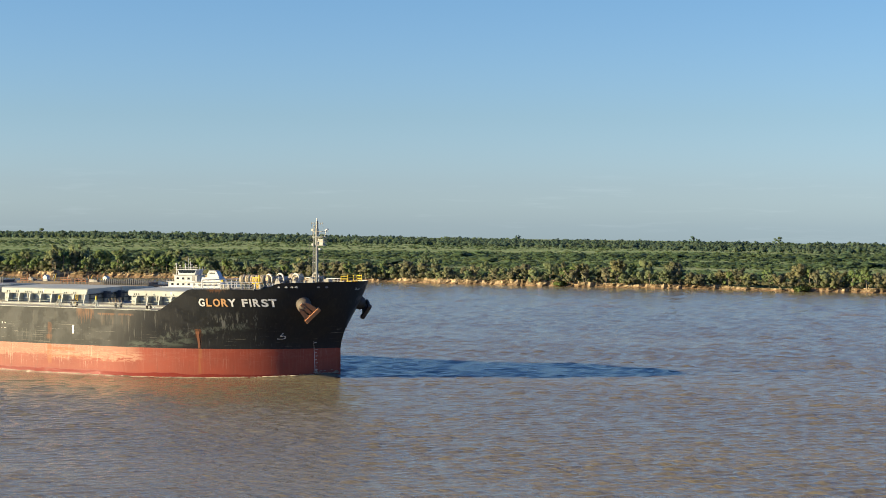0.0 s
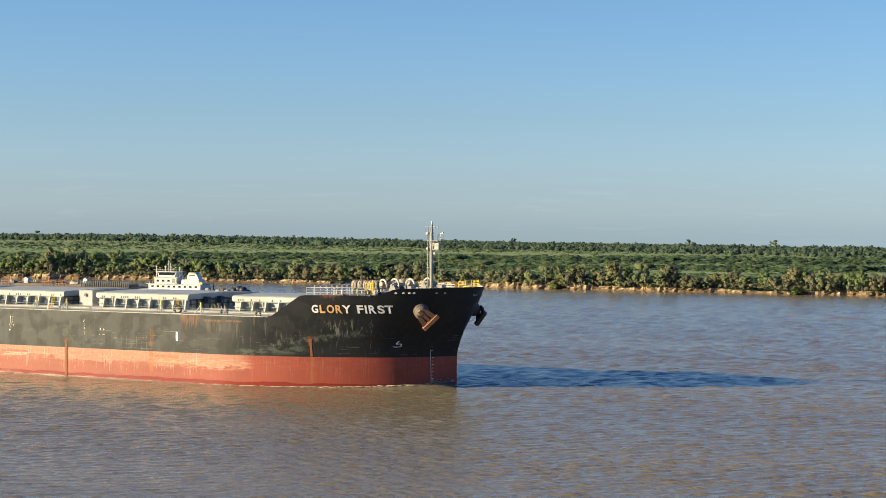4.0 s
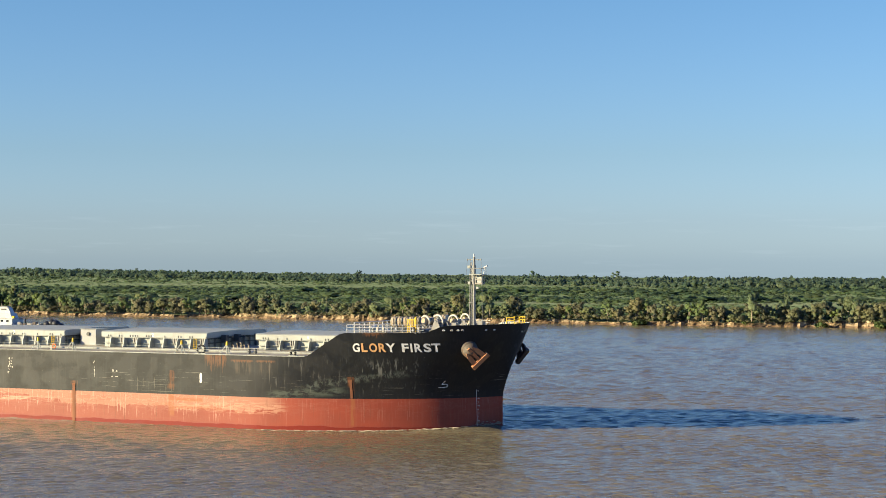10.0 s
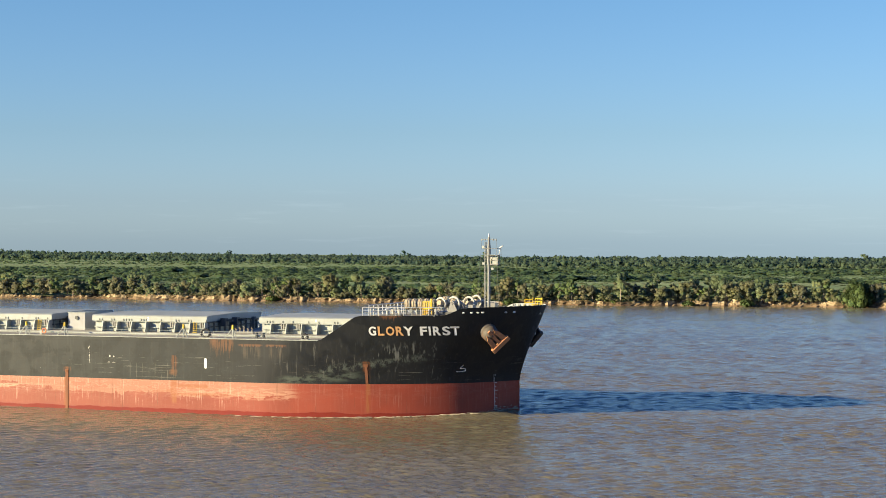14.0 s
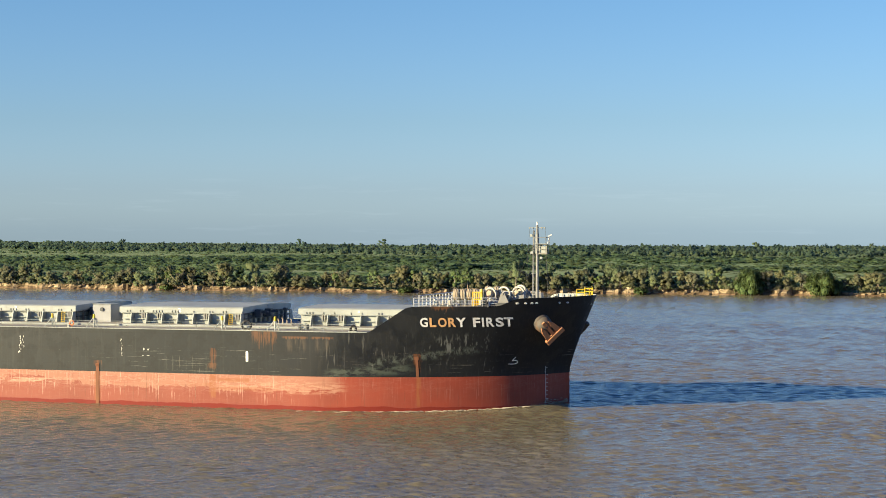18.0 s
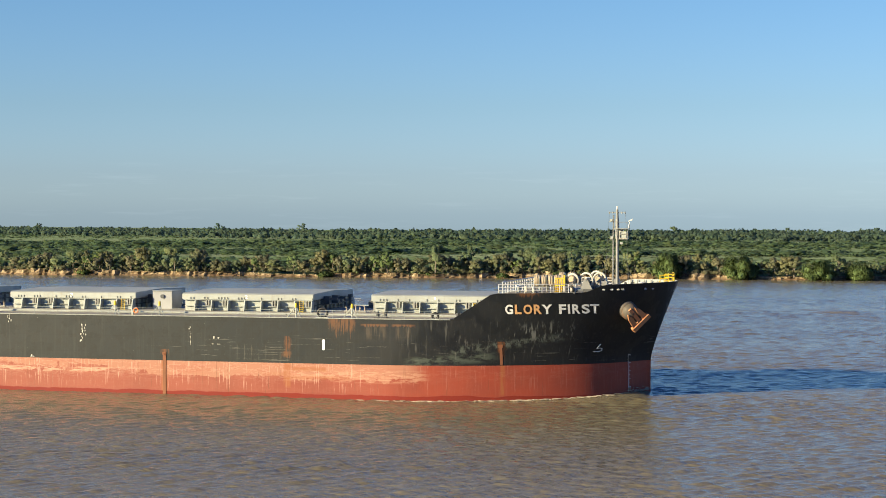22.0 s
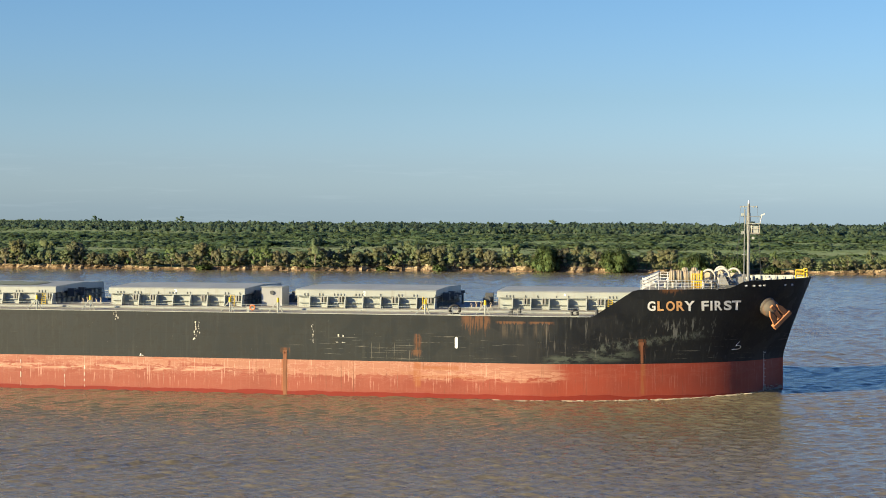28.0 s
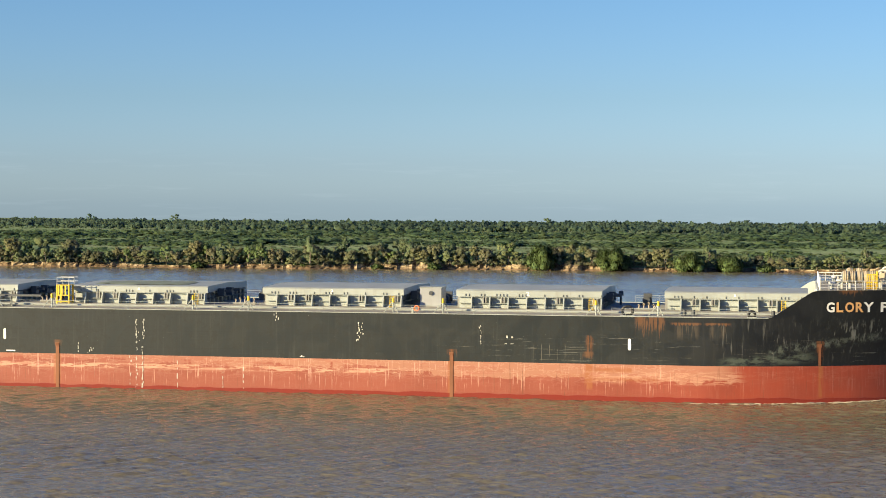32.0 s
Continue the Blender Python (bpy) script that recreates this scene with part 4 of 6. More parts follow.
def hull():
    ds = stations()
    tops = []
    for d in ds:
        z = 12.0
        for _ in range(30):
            z = 0.5 * z + 0.5 * sheer(hull_point(d, z)[0])
        tops.append(z)
    # topside, black
    for name, mat, levels, lab in (("topside", M_BLACK, 14, "faded black hull side with rust runs and scrapes"), ("boot_topping", M_RED, 8, "red underwater paint with chalky pink patches")):
        bm = bmesh.new()
        rows = {}
        for s in (-1, 1):
            for i, d in enumerate(ds):
                for j in range(levels + 1):
                    z = 4.15 + (tops[i] - 4.15) * j / levels if name == "topside" else -4 + 8.15 * j / levels
                    X, y = hull_point(d, z)
                    rows[s, i, j] = rows[-1, i, j] if (s == 1 and i == 0) else bm.verts.new((X, s * y, z))
        for s in (-1, 1):
            for i in range(len(ds) - 1):
                for j in range(levels):
                    q = [rows[s, i, j], rows[s, i + 1, j], rows[s, i + 1, j + 1], rows[s, i, j + 1]]
                    if len(set(q)) == 4:
                        bm.faces.new(q if s == 1 else q[::-1])
        for j in range(levels):
            n = len(ds) - 1
            bm.faces.new((rows[-1, n, j], rows[-1, n, j + 1], rows[1, n, j + 1], rows[1, n, j]))
        part(name, bm, mat, ship, lab, smooth=True)
    # decks
    bm = bmesh.new()
    edge = [d for d in ds if hull_point(d, 9.7)[0] < -24.6]
    a = [bm.verts.new((hull_point(d, 9.7)[0], -hull_point(d, 9.7)[1] + 0.02, 9.70)) for d in edge]
    b = [bm.verts.new((hull_point(d, 9.7)[0], hull_point(d, 9.7)[1] - 0.02, 9.70)) for d in edge]
    a = [bm.verts.new((-19.6, -half(-19.6, 9.7) + 0.3, 9.7))] + a
    b = [bm.verts.new((-19.6, half(-19.6, 9.7) - 0.3, 9.7))] + b
    rows = []
    for p, q in zip(a, b):
        y = -p.co.y
        mid = [bm.verts.new((p.co.x, k * min(9.2, y * 0.57), 10.06)) for k in (-1, 0, 1)]
        mid[1].co.z = 10.12
        rows.append((p, *mid, q))
    for u, v in zip(rows, rows[1:]):
        for k in range(4):
            bm.faces.new((u[k], v[k], v[k + 1], u[k + 1]))
    part("main_deck", bm, M_DECK, ship, "worn pale grey main deck")
    bm = bmesh.new()
    fx = [-19.7 + 0.4 * i for i in range(50)]
    fx = [x for x in fx if half(x, 12.9) > 0.4]
    a = [bm.verts.new((x, -half(x, 12.9) + 0.12, 12.9)) for x in fx]
    b = [bm.verts.new((x, half(x, 12.9) - 0.12, 12.9)) for x in fx]
    for i in range(len(fx) - 1):
        bm.faces.new((a[i], a[i + 1], b[i + 1], b[i]))
    part("forecastle_deck", bm, M_DECK, ship)
    bm = bmesh.new()
    w = half(-19.7, 9.8) - 0.3
    box(bm, -19.9, -19.6, -w, w, 9.7, 12.9)
    part("forecastle_bulkhead", bm, M_GREY, ship, "light grey steel bulkhead below the forecastle")
    # inside of the bulwark and its cap
    for s, nm in ((-1, "bulwark_lining"), (1, "bulwark_lining")):
        bm = bmesh.new()
        last = None
        for i in range(46):
            x = -10 + 9.65 * i / 45
            zt = sheer(x)
            yo, yi, yb = half(x, zt), max(0, half(x, zt) - 0.3), max(0, half(x, 12.9) - 0.22)
            row = [bm.verts.new((x, s * yo, zt + 0.004)), bm.verts.new((x, s * yi, zt + 0.004)), bm.verts.new((x, s * yb, 12.9))]
            if last:
                for k in range(2):
                    bm.faces.new((last[k], last[k + 1], row[k + 1], row[k]))
            last = row
        part(nm, bm, M_GREY, ship)
    # sloping bulwark side plate from main deck to forecastle, inner face
    for s in (-1, 1):
        bm = bmesh.new()
        last = None
        for i in range(13):
            x = -25.4 + 5.8 * i / 12
            zt = sheer(x)
            row = [bm.verts.new((x, s * half(x, zt), zt + 0.004)), bm.verts.new((x, s * (half(x, zt) - 0.2), zt + 0.004)), bm.verts.new((x, s * (half(x, 9.7) - 0.2), 9.7))]
            if last:
                for k in range(2):
                    bm.faces.new((last[k], last[k + 1], row[k + 1], row[k]))
            last = row
        part("wing_plate", bm, M_GREY, ship)
    # pale gunwale bar along the deck edge
    for s in (-1, 1):
        bm = bmesh.new()
        last = None
        for x in [-25.4 - 0.8 * i for i in range(14)] + [-40, -217]:
            y = half(x, 9.74)
            row = [bm.verts.new((x, s * (y - 0.09), 9.70)), bm.verts.new((x, s * (y - 0.09), 9.80)), bm.verts.new((x, s * (y + 0.025), 9.80)), bm.verts.new((x, s * (y + 0.025), 9.72))]
            if last:
                for k in range(4):
                    bm.faces.new((last[k], last[(k + 1) % 4], row[(k + 1) % 4], row[k]))
            last = row
        part("gunwale_bar", bm, M_GREY, ship)


hull()


def side(X, z, out=0.03):
    """A point on the starboard plating, a little proud of it."""
    return (X, -half(X, z) - out, z)


def glyph(ch):
    """A character of the built-in font as a flat mesh in the unit square."""
    cu = bpy.data.curves.new("letter", "FONT")
    cu.body, cu.size, cu.offset, cu.resolution_u = ch, 1.0, 0.032, 6
    ob = new("letter_form", cu)
    me = bpy.data.meshes.new_from_object(ob.evaluated_get(bpy.context.evaluated_depsgraph_get()))
    bpy.data.objects.remove(ob)
    bm = bmesh.new()
    bm.from_mesh(me)
    bpy.data.meshes.remove(me)
    xs_, ys_ = [v.co.x for v in bm.verts], [v.co.y for v in bm.verts]
    for v in bm.verts:
        v.co = ((v.co.x - min(xs_)) / (max(xs_) - min(xs_)), (v.co.y - min(ys_)) / (max(ys_) - min(ys_)), 0)
    return bm


def lettering():
    word = empty("bow_lettering", ship)
    spans = [("G", -18.86, -17.95, 1), ("L", -17.74, -16.98, 2), ("O", -16.75, -15.75, 2), ("R", -15.57, -14.66, 2), ("Y", -14.66, -13.49, 0), ("F", -12.72, -11.9, 0),
             ("I", -11.71, -11.47, 0), ("R", -11.23, -10.33, 0), ("S", -10.16, -9.28, 0), ("T", -9.24, -8.2, 0)]
    for ch, x0, x1, rust in spans:
        bm = glyph(ch)
        for v in bm.verts:
            a, b = v.co.x, v.co.y
            lo = Vector(side(x0, 10.45, 0.06)).lerp(Vector(side(x1, 10.45, 0.06)), a)
            v.co = lo.lerp(Vector(side(x0, 11.61, 0.06)).lerp(Vector(side(x1, 11.61, 0.06)), a), b)
        part("letter", bm, M_LETTER_RUST if rust == 2 else M_MARK, word, "white letter stained orange by rust" if rust else "white painted letter")


lettering()


def patch(bm, x0, x1, z0, z1, out=0.035, n=3):
    """A rectangle of paint that follows the plating."""
    rows = []
    for i in range(n + 1):
        X = x0 + (x1 - x0) * i / n
        rows.append((bm.verts.new(side(X, z0, out)), bm.verts.new(side(X, z1, out))))
    for a, b in zip(rows, rows[1:]):
        bm.faces.new((a[0], b[0], b[1], a[1]))


def hull_marks():
    rng = random.Random(8)

    def mark(name, rects, mat=M_MARK, label=""):
        for r in rects:
            bm = bmesh.new()
            patch(bm, *r)
            part(name, bm, mat, ship, label)

    for X in (-41.3, -119.0):
        bm = bmesh.new()
        c = []
        for k in range(20):
            w = 2 * math.pi * k / 20
            c.append(bm.verts.new(side(X + 0.18 * math.cos(w), 6.5 + 0.18 * math.sin(w) + (0.5 if math.sin(w) > 0 else -0.5), 0.035)))
        bm.faces.new(c)
        part("tug_mark", bm, M_MARK, ship, "upright white oval mark")
    # draught scale at the stem, a column of short bars
    for k in range(10):
        z = 0.5 + 0.5 * k
        mark("draught_mark", [(-5.62, -5.62 + (0.2 if k % 2 else 0.13), z, z + 0.06)])
    mark("draught_line", [(-5.65, -5.62, 0.3, 5.2)])
    # bulb symbol
    bm = bmesh.new()
    pts = [(-9.6, 5.45), (-8.7, 5.42), (-8.15, 5.6), (-8.05, 5.95), (-8.35, 6.12), (-8.95, 6.05), (-8.5, 6.55), (-8.25, 6.8)]
    pts = [(-8.75 + 0.66 * (x + 8.75), 6.05 + 0.66 * (z - 6.05)) for x, z in pts]
    for a, b in zip(pts, pts[1:]):
        rod(bm, side(*a), side(*b), 0.042, seg=5)
    part("bulb_symbol", bm, M_MARK, ship, "white painted bulbous bow symbol")
    # worn vertical figures amidships, flaked to scraps
    def flakes(X, z0, z1, n, wide, name="worn_figure"):
        for k in range(n):
            z = z0 + (z1 - z0) * (k + rng.random()) / n
            q = X + rng.gauss(0, wide)
            w, h = rng.uniform(0.05, 0.20), rng.uniform(0.12, 0.42)
            bm = bmesh.new()
            ring_ = [(q + 0.5 * w * math.cos(t) * rng.uniform(0.5, 1.3), z + 0.5 * h * math.sin(t) * rng.uniform(0.6, 1.2)) for t in (0.3, 1.2, 2.0, 2.9, 4.0, 5.2)]
            bm.faces.new([bm.verts.new(side(a, b, 0.035)) for a, b in ring_])
            part(name, bm, M_WORN, ship)
    for X, z0, z1, n, wide in ((-58.85, 6.2, 8.5, 9, 0.06), (-73.75, 6.2, 8.5, 9, 0.12), (-73.35, 7.0, 8.6, 6, 0.14), (-101.75, 6.3, 8.6, 10, 0.07), (-100.85, 6.2, 8.6, 12, 0.07), (-101.6, 6.3, 7.0, 4, 0.25),
                               (-101.6, 5.6, 6.0, 4, 0.18), (-101.7, 4.8, 5.2, 2, 0.1), (-100.9, 4.3, 5.3, 5, 0.08), (-109.3, 4.4, 5.6, 5, 0.05), (-83.9, 8.6, 9.6, 6, 0.12), (-112.0 + 4.4, 4.35, 5.0, 7, 0.25)):
        flakes(X, z0, z1, n, wide)
    for X, n, wide in ((-102.5, 7, 0.12), (-101.75, 10, 0.08), (-100.95, 14, 0.06)):
        flakes(X, 0.1, 4.1, n, wide, "paint_flake")
    mark("worn_mark", [(-55.8, -55.62, 7.0, 7.3), (-55.2, -55.0, 7.0, 7.2), (-56.0, -55.75, 6.3, 6.38), (-55.3, -54.9, 6.3, 6.36)], M_WORN)
    for q in (-100.95, -96.5, -90.7, -88.1):
        z = 0.3
        top = 4.1 if q == -100.95 else rng.uniform(2.2, 3.4)
        while z < top:
            e = z + rng.uniform(0.2, 0.75)
            mark("paint_run", [(q + rng.uniform(-0.05, 0.05), q + rng.uniform(0.05, 0.11), z, min(e, 4.1))], M_WORN, "thin run of white paint")
            z = e + rng.uniform(0.05, 0.5)
    mark("worn_mark", [(-81.0, -80.4, 4.3, 4.36), (-80.8, -80.7, 4.36, 4.55)])
    mark("worn_mark", [(-118.8, -117.6, 4.35, 4.5)])
    # rust-stained overboard pipes standing off the plating
    for X, z0, z1 in ((-19.55, 4.2, 6.6), (-62.35, -0.4, 5.1), (-112.0, -0.4, 5.4)):
        bm = bmesh.new()
        for k in range(6):
            patch(bm, X - (0.18 if z0 > 0 else 0.24), X + (0.14 if z0 > 0 else 0.20), z0 + (z1 - z0) * k / 6, z0 + (z1 - z0) * (k + 1) / 6, 0.05, 2)
        patch(bm, X - 0.3, X + 0.22, z1 - 0.25, z1 + 0.12, 0.05, 2)
        bmesh.ops.remove_doubles(bm, verts=bm.verts[:], dist=0.005)
        part("guard_plate", bm, M_GUARD, ship, "rust-stained vertical guard plate on the hull side")
    # mooring chocks in the bulwark; white for the light that shows through them
    for X in (-7.6, -6.7, -6.0, -5.5, -3.1, -2.3):
        bm = bmesh.new()
        p = Vector(side(X, 13.35, 0.02))
        nrm = (Vector(side(X + 0.2, 13.35)) - Vector(side(X - 0.2, 13.35))).cross(Vector((0, 0, 1)))
        ring(bm, p, nrm, 0.15, 0.045, 14, 6, 0.6)
        rod(bm, p + Vector((-0.13, -0.03, 0.02)), p + Vector((0.1, 0.0, 0.05)), 0.05, seg=6)
        part("mooring_chock", bm, M_MARK, ship, "oval bulwark mooring chock, coloured white for light through its opening")


hull_marks()


def anchors():
    for s in (-1, 1):
        a = empty("anchor", ship)
        tagged(a, "rust-orange stockless anchor stowed in its hawse" if s < 0 else "stockless anchor in its hawse, coloured dark for the shaded port bow")
        X, z = -5.2, 10.85
        p = Vector((X, s * half(X, z), z))
        fw = (Vector((X + 0.5, s * half(X + 0.5, z), z)) - p).normalized()
        up = (Vector((X, s * half(X, z + 0.6), z + 0.6)) - p).normalized()
        out = fw.cross(up) * -s
        out = out if out.y * s > 0 else -out
        bm = bmesh.new()
        ball(bm, p + out * 0.55 - up * 0.05, 1.08, 1.08, 1.08, None, 18, 12)
        rod(bm, p - out * 0.8, p + out * 0.55, 1.3, 1.02, 20)
        part("bolster", bm, M_BOLSTER, a, "scuffed grey hawse bolster", smooth=True)
        e1 = (fw * 0.58 - up * 0.80 + out * 0.22).normalized()
        out = (out - e1 * out.dot(e1)).normalized()
        e2 = e1.cross(out).normalized()
        o = p + out * 1.45
        fr = Matrix((e2, e1, out)).transposed().to_4x4()
        fr.translation = o
        bm = bmesh.new()
        box(bm, -0.2, 0.2, -0.6, 1.9, -0.2, 0.1, fr)
        # port anchor takes a darker material: the shade there is put into colour
        iron = M_RUST if s < 0 else M_BOLSTER
        part("shank", bm, iron, a)
        bm = bmesh.new()
        box(bm, -1.4, 1.4, 1.5, 2.1, -0.3, 0.34, fr)
        part("crown", bm, iron, a, bevel=0.06)
        for k in (-1, 1):
            bm = bmesh.new()
            v = [(k * 1.2, 1.65, 0.1), (k * 0.5, 1.65, 0.1), (k * 0.42, 0.35, 0.12), (k * 0.6, -0.4, 0.12), (k * 0.98, 0.3, 0.12)]
            lo = [bm.verts.new(fr @ Vector((x, y, zz - 0.16))) for x, y, zz in v]
            hi = [bm.verts.new(fr @ Vector((x, y, zz + 0.12))) for x, y, zz in v]
            bm.faces.new(lo)
            bm.faces.new(hi[::-1])
            for i in range(5):
                bm.faces.new((lo[i], lo[(i + 1) % 5], hi[(i + 1) % 5], hi[i]))
            part("fluke", bm, iron, a)


anchors()


def hatch(x0, x1, w, digit=""):
    h = tagged(empty("hatch", ship), "light grey steel cargo hatch with closed cover")
    L = x1 - x0
    bm = bmesh.new()
    for ya, yb in ((-w + 0.35, -w + 0.47), (w - 0.47, w - 0.35)):
        box(bm, x0 + 0.35, x1 - 0.35, ya, yb, 9.7, 11.46)
    for xa in (x0 + 0.35, x1 - 0.47):
        box(bm, xa, xa + 0.12, -w + 0.47, w - 0.47, 9.7, 11.46)
    part("coaming", bm, M_GREY, h)
    # level stiffener and coaming bar
    for s in (-1, 1):
        bm = bmesh.new()
        box(bm, x0 + 0.2, x1 - 0.2, s * (w - 0.3) - 0.35, s * (w - 0.3) + 0.35, 11.40, 11.47)
        part("coaming_bar", bm, M_GREY, h)
        bm = bmesh.new()
        box(bm, x0 + 0.35, x1 - 0.35, s * (w - 0.25) - 0.28, s * (w - 0.25) + 0.28, 10.62, 10.69)
        part("coaming_stiffener", bm, M_GREY, h)
    # cover: panels with a low camber and a deep skirt
    for k in (-1, 1):
        a, b = x0, x1
        bm = bmesh.new()
        sec = [(k * w, 11.50), (k * w, 12.18), (k * (w - 0.3), 12.32), (k * 0.04, 12.52), (k * 0.04, 11.7), (k * (w - 0.15), 11.50)]
        pa = [bm.verts.new((a, y, z)) for y, z in sec]
        pb = [bm.verts.new((b, y, z)) for y, z in sec]
        bm.faces.new(pa)
        bm.faces.new(pb[::-1])
        for i in range(len(sec)):
            bm.faces.new((pa[i], pb[i], pb[(i + 1) % len(sec)], pa[(i + 1) % len(sec)]))
        part("cover_panel", bm, M_GREY, h)
    # brackets along the sides
    bm = bmesh.new()
    w0 = -w + 0.36
    v = [(0, w0, 11.42), (0, w0 - 0.85, 11.42), (0, w0 - 1.3, 9.7), (0, w0, 9.7)]
    lo = [bm.verts.new((x - 0.07, y, z)) for x, y, z in v]
    hi = [bm.verts.new((x + 0.07, y, z)) for x, y, z in v]
    bm.faces.new(lo)
    bm.faces.new(hi[::-1])
    for i in range(4):
        bm.faces.new((lo[i], lo[(i + 1) % 4], hi[(i + 1) % 4], hi[i]))
    first = None
    count = int(round((L - 2.4) / 2.27)) + 1
    for k in range(count):
        X = x0 + 2.0 + 2.27 * k
        if first is None:
            first = part("bracket", bm, M_GREY, h)
            first.location.x = X
        else:
            again(first, X - first.location.x)
    # paired grey blocks added to stand for dark gaps under the coaming bar
    bm = bmesh.new()
    for dx in (0.0, 0.32):
        box(bm, dx, dx + 0.17, -w - 0.12, -w + 0.34, 10.72, 11.40)
    block = part("rest_pad", bm, M_MID, h)
    block.location.x = x0 + 3.3
    for k in range(1, count - 1):
        if k % 5 in (1, 4):
            again(block, 2.27 * k)
    # the same on the far side, one piece each
    bm = bmesh.new()
    lo = [bm.verts.new((x - 0.07, -y, z)) for x, y, z in v]
    hi = [bm.verts.new((x + 0.07, -y, z)) for x, y, z in v]
    bm.faces.new(lo)
    bm.faces.new(hi[::-1])
    for i in range(4):
        bm.faces.new((lo[i], lo[(i + 1) % 4], hi[(i + 1) % 4], hi[i]))
    first = part("bracket", bm, M_GREY, h)
    first.location.x = x0 + 2.0
    for k in range(1, count):
        again(first, 2.27 * k)
    # end stiffeners and girder, given darker greys for the shade on this end
    bm = bmesh.new()
    box(bm, 0, 0.35, -0.06, 0.06, 9.9, 12.1)
    firsts = part("end_stiffener", bm, M_MID, h)
    firsts.location = (x1 - 0.36, -w + 0.9, 0)
    m = int((2 * w - 1.6) / 1.6)
    for k in range(1, m + 1):
        again(firsts, 0, 1.6 * k)
    again(firsts, -(L - 0.37), 0)
    bm = bmesh.new()
    box(bm, x1 - 0.3, x1 + 0.12, -w + 0.3, w - 0.3, 10.75, 10.87)
    box(bm, x1 - 0.3, x1 + 0.12, -w + 0.3, w - 0.3, 11.36, 11.46)
    part("end_girder", bm, M_STEEL, h)
    # cleats under the skirt
    bm = bmesh.new()
    box(bm, -0.045, 0.045, -w - 0.07, -w + 0.02, 11.54, 11.8)
    c = part("cleat", bm, M_STEEL, h)
    c.location.x = x0 + 1.2
    k = 0
    pos = 1.2
    rng = random.Random(int(-x0 * 10))
    while pos < L - 1.2:
        pos += rng.choice((0.42, 0.42, 1.5, 2.3))
        again(c, pos - 1.2)
    # number on the skirt; a plain bar where it cannot be made out
    bm = bmesh.new()
    mid = (x0 + x1) / 2 - 0.1
    if digit:
        form = glyph(digit)
        for v2 in form.verts:
            v2.co = (mid - 0.2 + 0.4 * v2.co.x, -w - 0.012, 11.6 + 0.52 * v2.co.y)
        bm.free()
        bm = form
    else:
        box(bm, mid - 0.12, mid + 0.12, -w - 0.03, -w, 11.78, 12.05)
    part("hatch_number", bm, M_MARK, h, "white painted number")
    # hauling gear at the forward end of the cover
    if x0 < -40:
        for y in (-4.6, -1.2):
            bm = bmesh.new()
            box(bm, x1 + 0.15, x1 + 0.95, y, y + 0.8, 10.9, 11.9)
            box(bm, x1 + 0.95, x1 + 1.9, y + 0.25, y + 0.5, 11.45, 11.7)
            part("hauling_gear", bm, M_STEEL, h, "dark steel hauling gear", bevel=0.05)
    return h


def cover_sheet():
    """A slack green-grey sheet that lies in folds on one hatch cover."""
    sh = tagged(empty("tarpaulin", ship), "slack grey-green tarpaulin lying in folds on a hatch cover")
    bm = bmesh.new()
    rows = []
    for i in range(25):
        a = i / 24
        row = []
        for j in range(13):
            b = j / 12
            x = -111.2 + 12.6 * a
            wide = 2.6 + 1.1 * math.sin(math.pi * a)
            y = -3.6 + wide * (b - 0.5) * 1.7
            z = 12.53 - 0.026 * abs(y) + 0.10 * noise.noise(Vector((x * 0.7, y * 0.8, 0))) + 0.05 + (0.07 if 0 < i < 24 and 0 < j < 12 else -0.02)
            row.append(bm.verts.new((x, y, max(z, 12.53 - 0.026 * abs(y)))))
        rows.append(row)
    for p, q in zip(rows, rows[1:]):
        for j in range(12):
            bm.faces.new((p[j], q[j], q[j + 1], p[j + 1]))
    part("sheet", bm, M_SHEET, sh, smooth=True)


cover_sheet()
for a, b, w, n in ((-37.9, -20.9, 7.3, ""), (-63.3, -45.35, 8.26, "2"), (-88.0, -69.9, 8.26, "3"), (-113.35, -95.2, 8.26, ""), (-138.6, -120.8, 8.26, "")):
    hatch(a, b, w, n)


def railing(pts, height, gap=1.9, rails=3, r=0.024, mat=M_WHITE):
    """A rail along points of the deck edge: posts are parts, and so are the bars."""
    rl = empty("railing", ship)
    first = None
    base = [Vector(p) for p in pts]
    for a, b in zip(base, base[1:]):
        n = max(1, int(round((b - a).length / gap)))
        for k in range(n):
            p = a.lerp(b, k / n)
            if first is None:
                bm = bmesh.new()
                rod(bm, (0, 0, 0), (0, 0, height), r * 1.25, seg=5)
                first = part("post", bm, mat, rl)
                first.location = p
            else:
                q = again(first)
                q.location = p
    for k in range(rails):
        z = height * (1 - k / (rails + 0.2))
        for a, b in zip(base, base[1:]):
            bm = bmesh.new()
            rod(bm, a + Vector((0, 0, z)), b + Vector((0, 0, z)), r if k else r * 1.3, seg=5)
            part("bar", bm, mat, rl)
    return rl


for s in (-1, 1):
    railing([(-139, s * 15.75, 9.7), (-46.6, s * 15.75, 9.7)], 1.0, 1.9, 3, 0.017, M_GREY)
    railing([(x, s * (half(x, 9.75) - 0.15), 9.7) for x in (-43.4, -37, -31, -28.5, -26.2)], 1.0, 1.7, 3, 0.017, M_GREY)
    railing([(x, s * (half(x, 12.95) - 0.25), 12.9) for x in (-19.6, -17.6, -15.6, -13.6, -11.6, -10.0)], 1.15, 1.15, 3, 0.035)
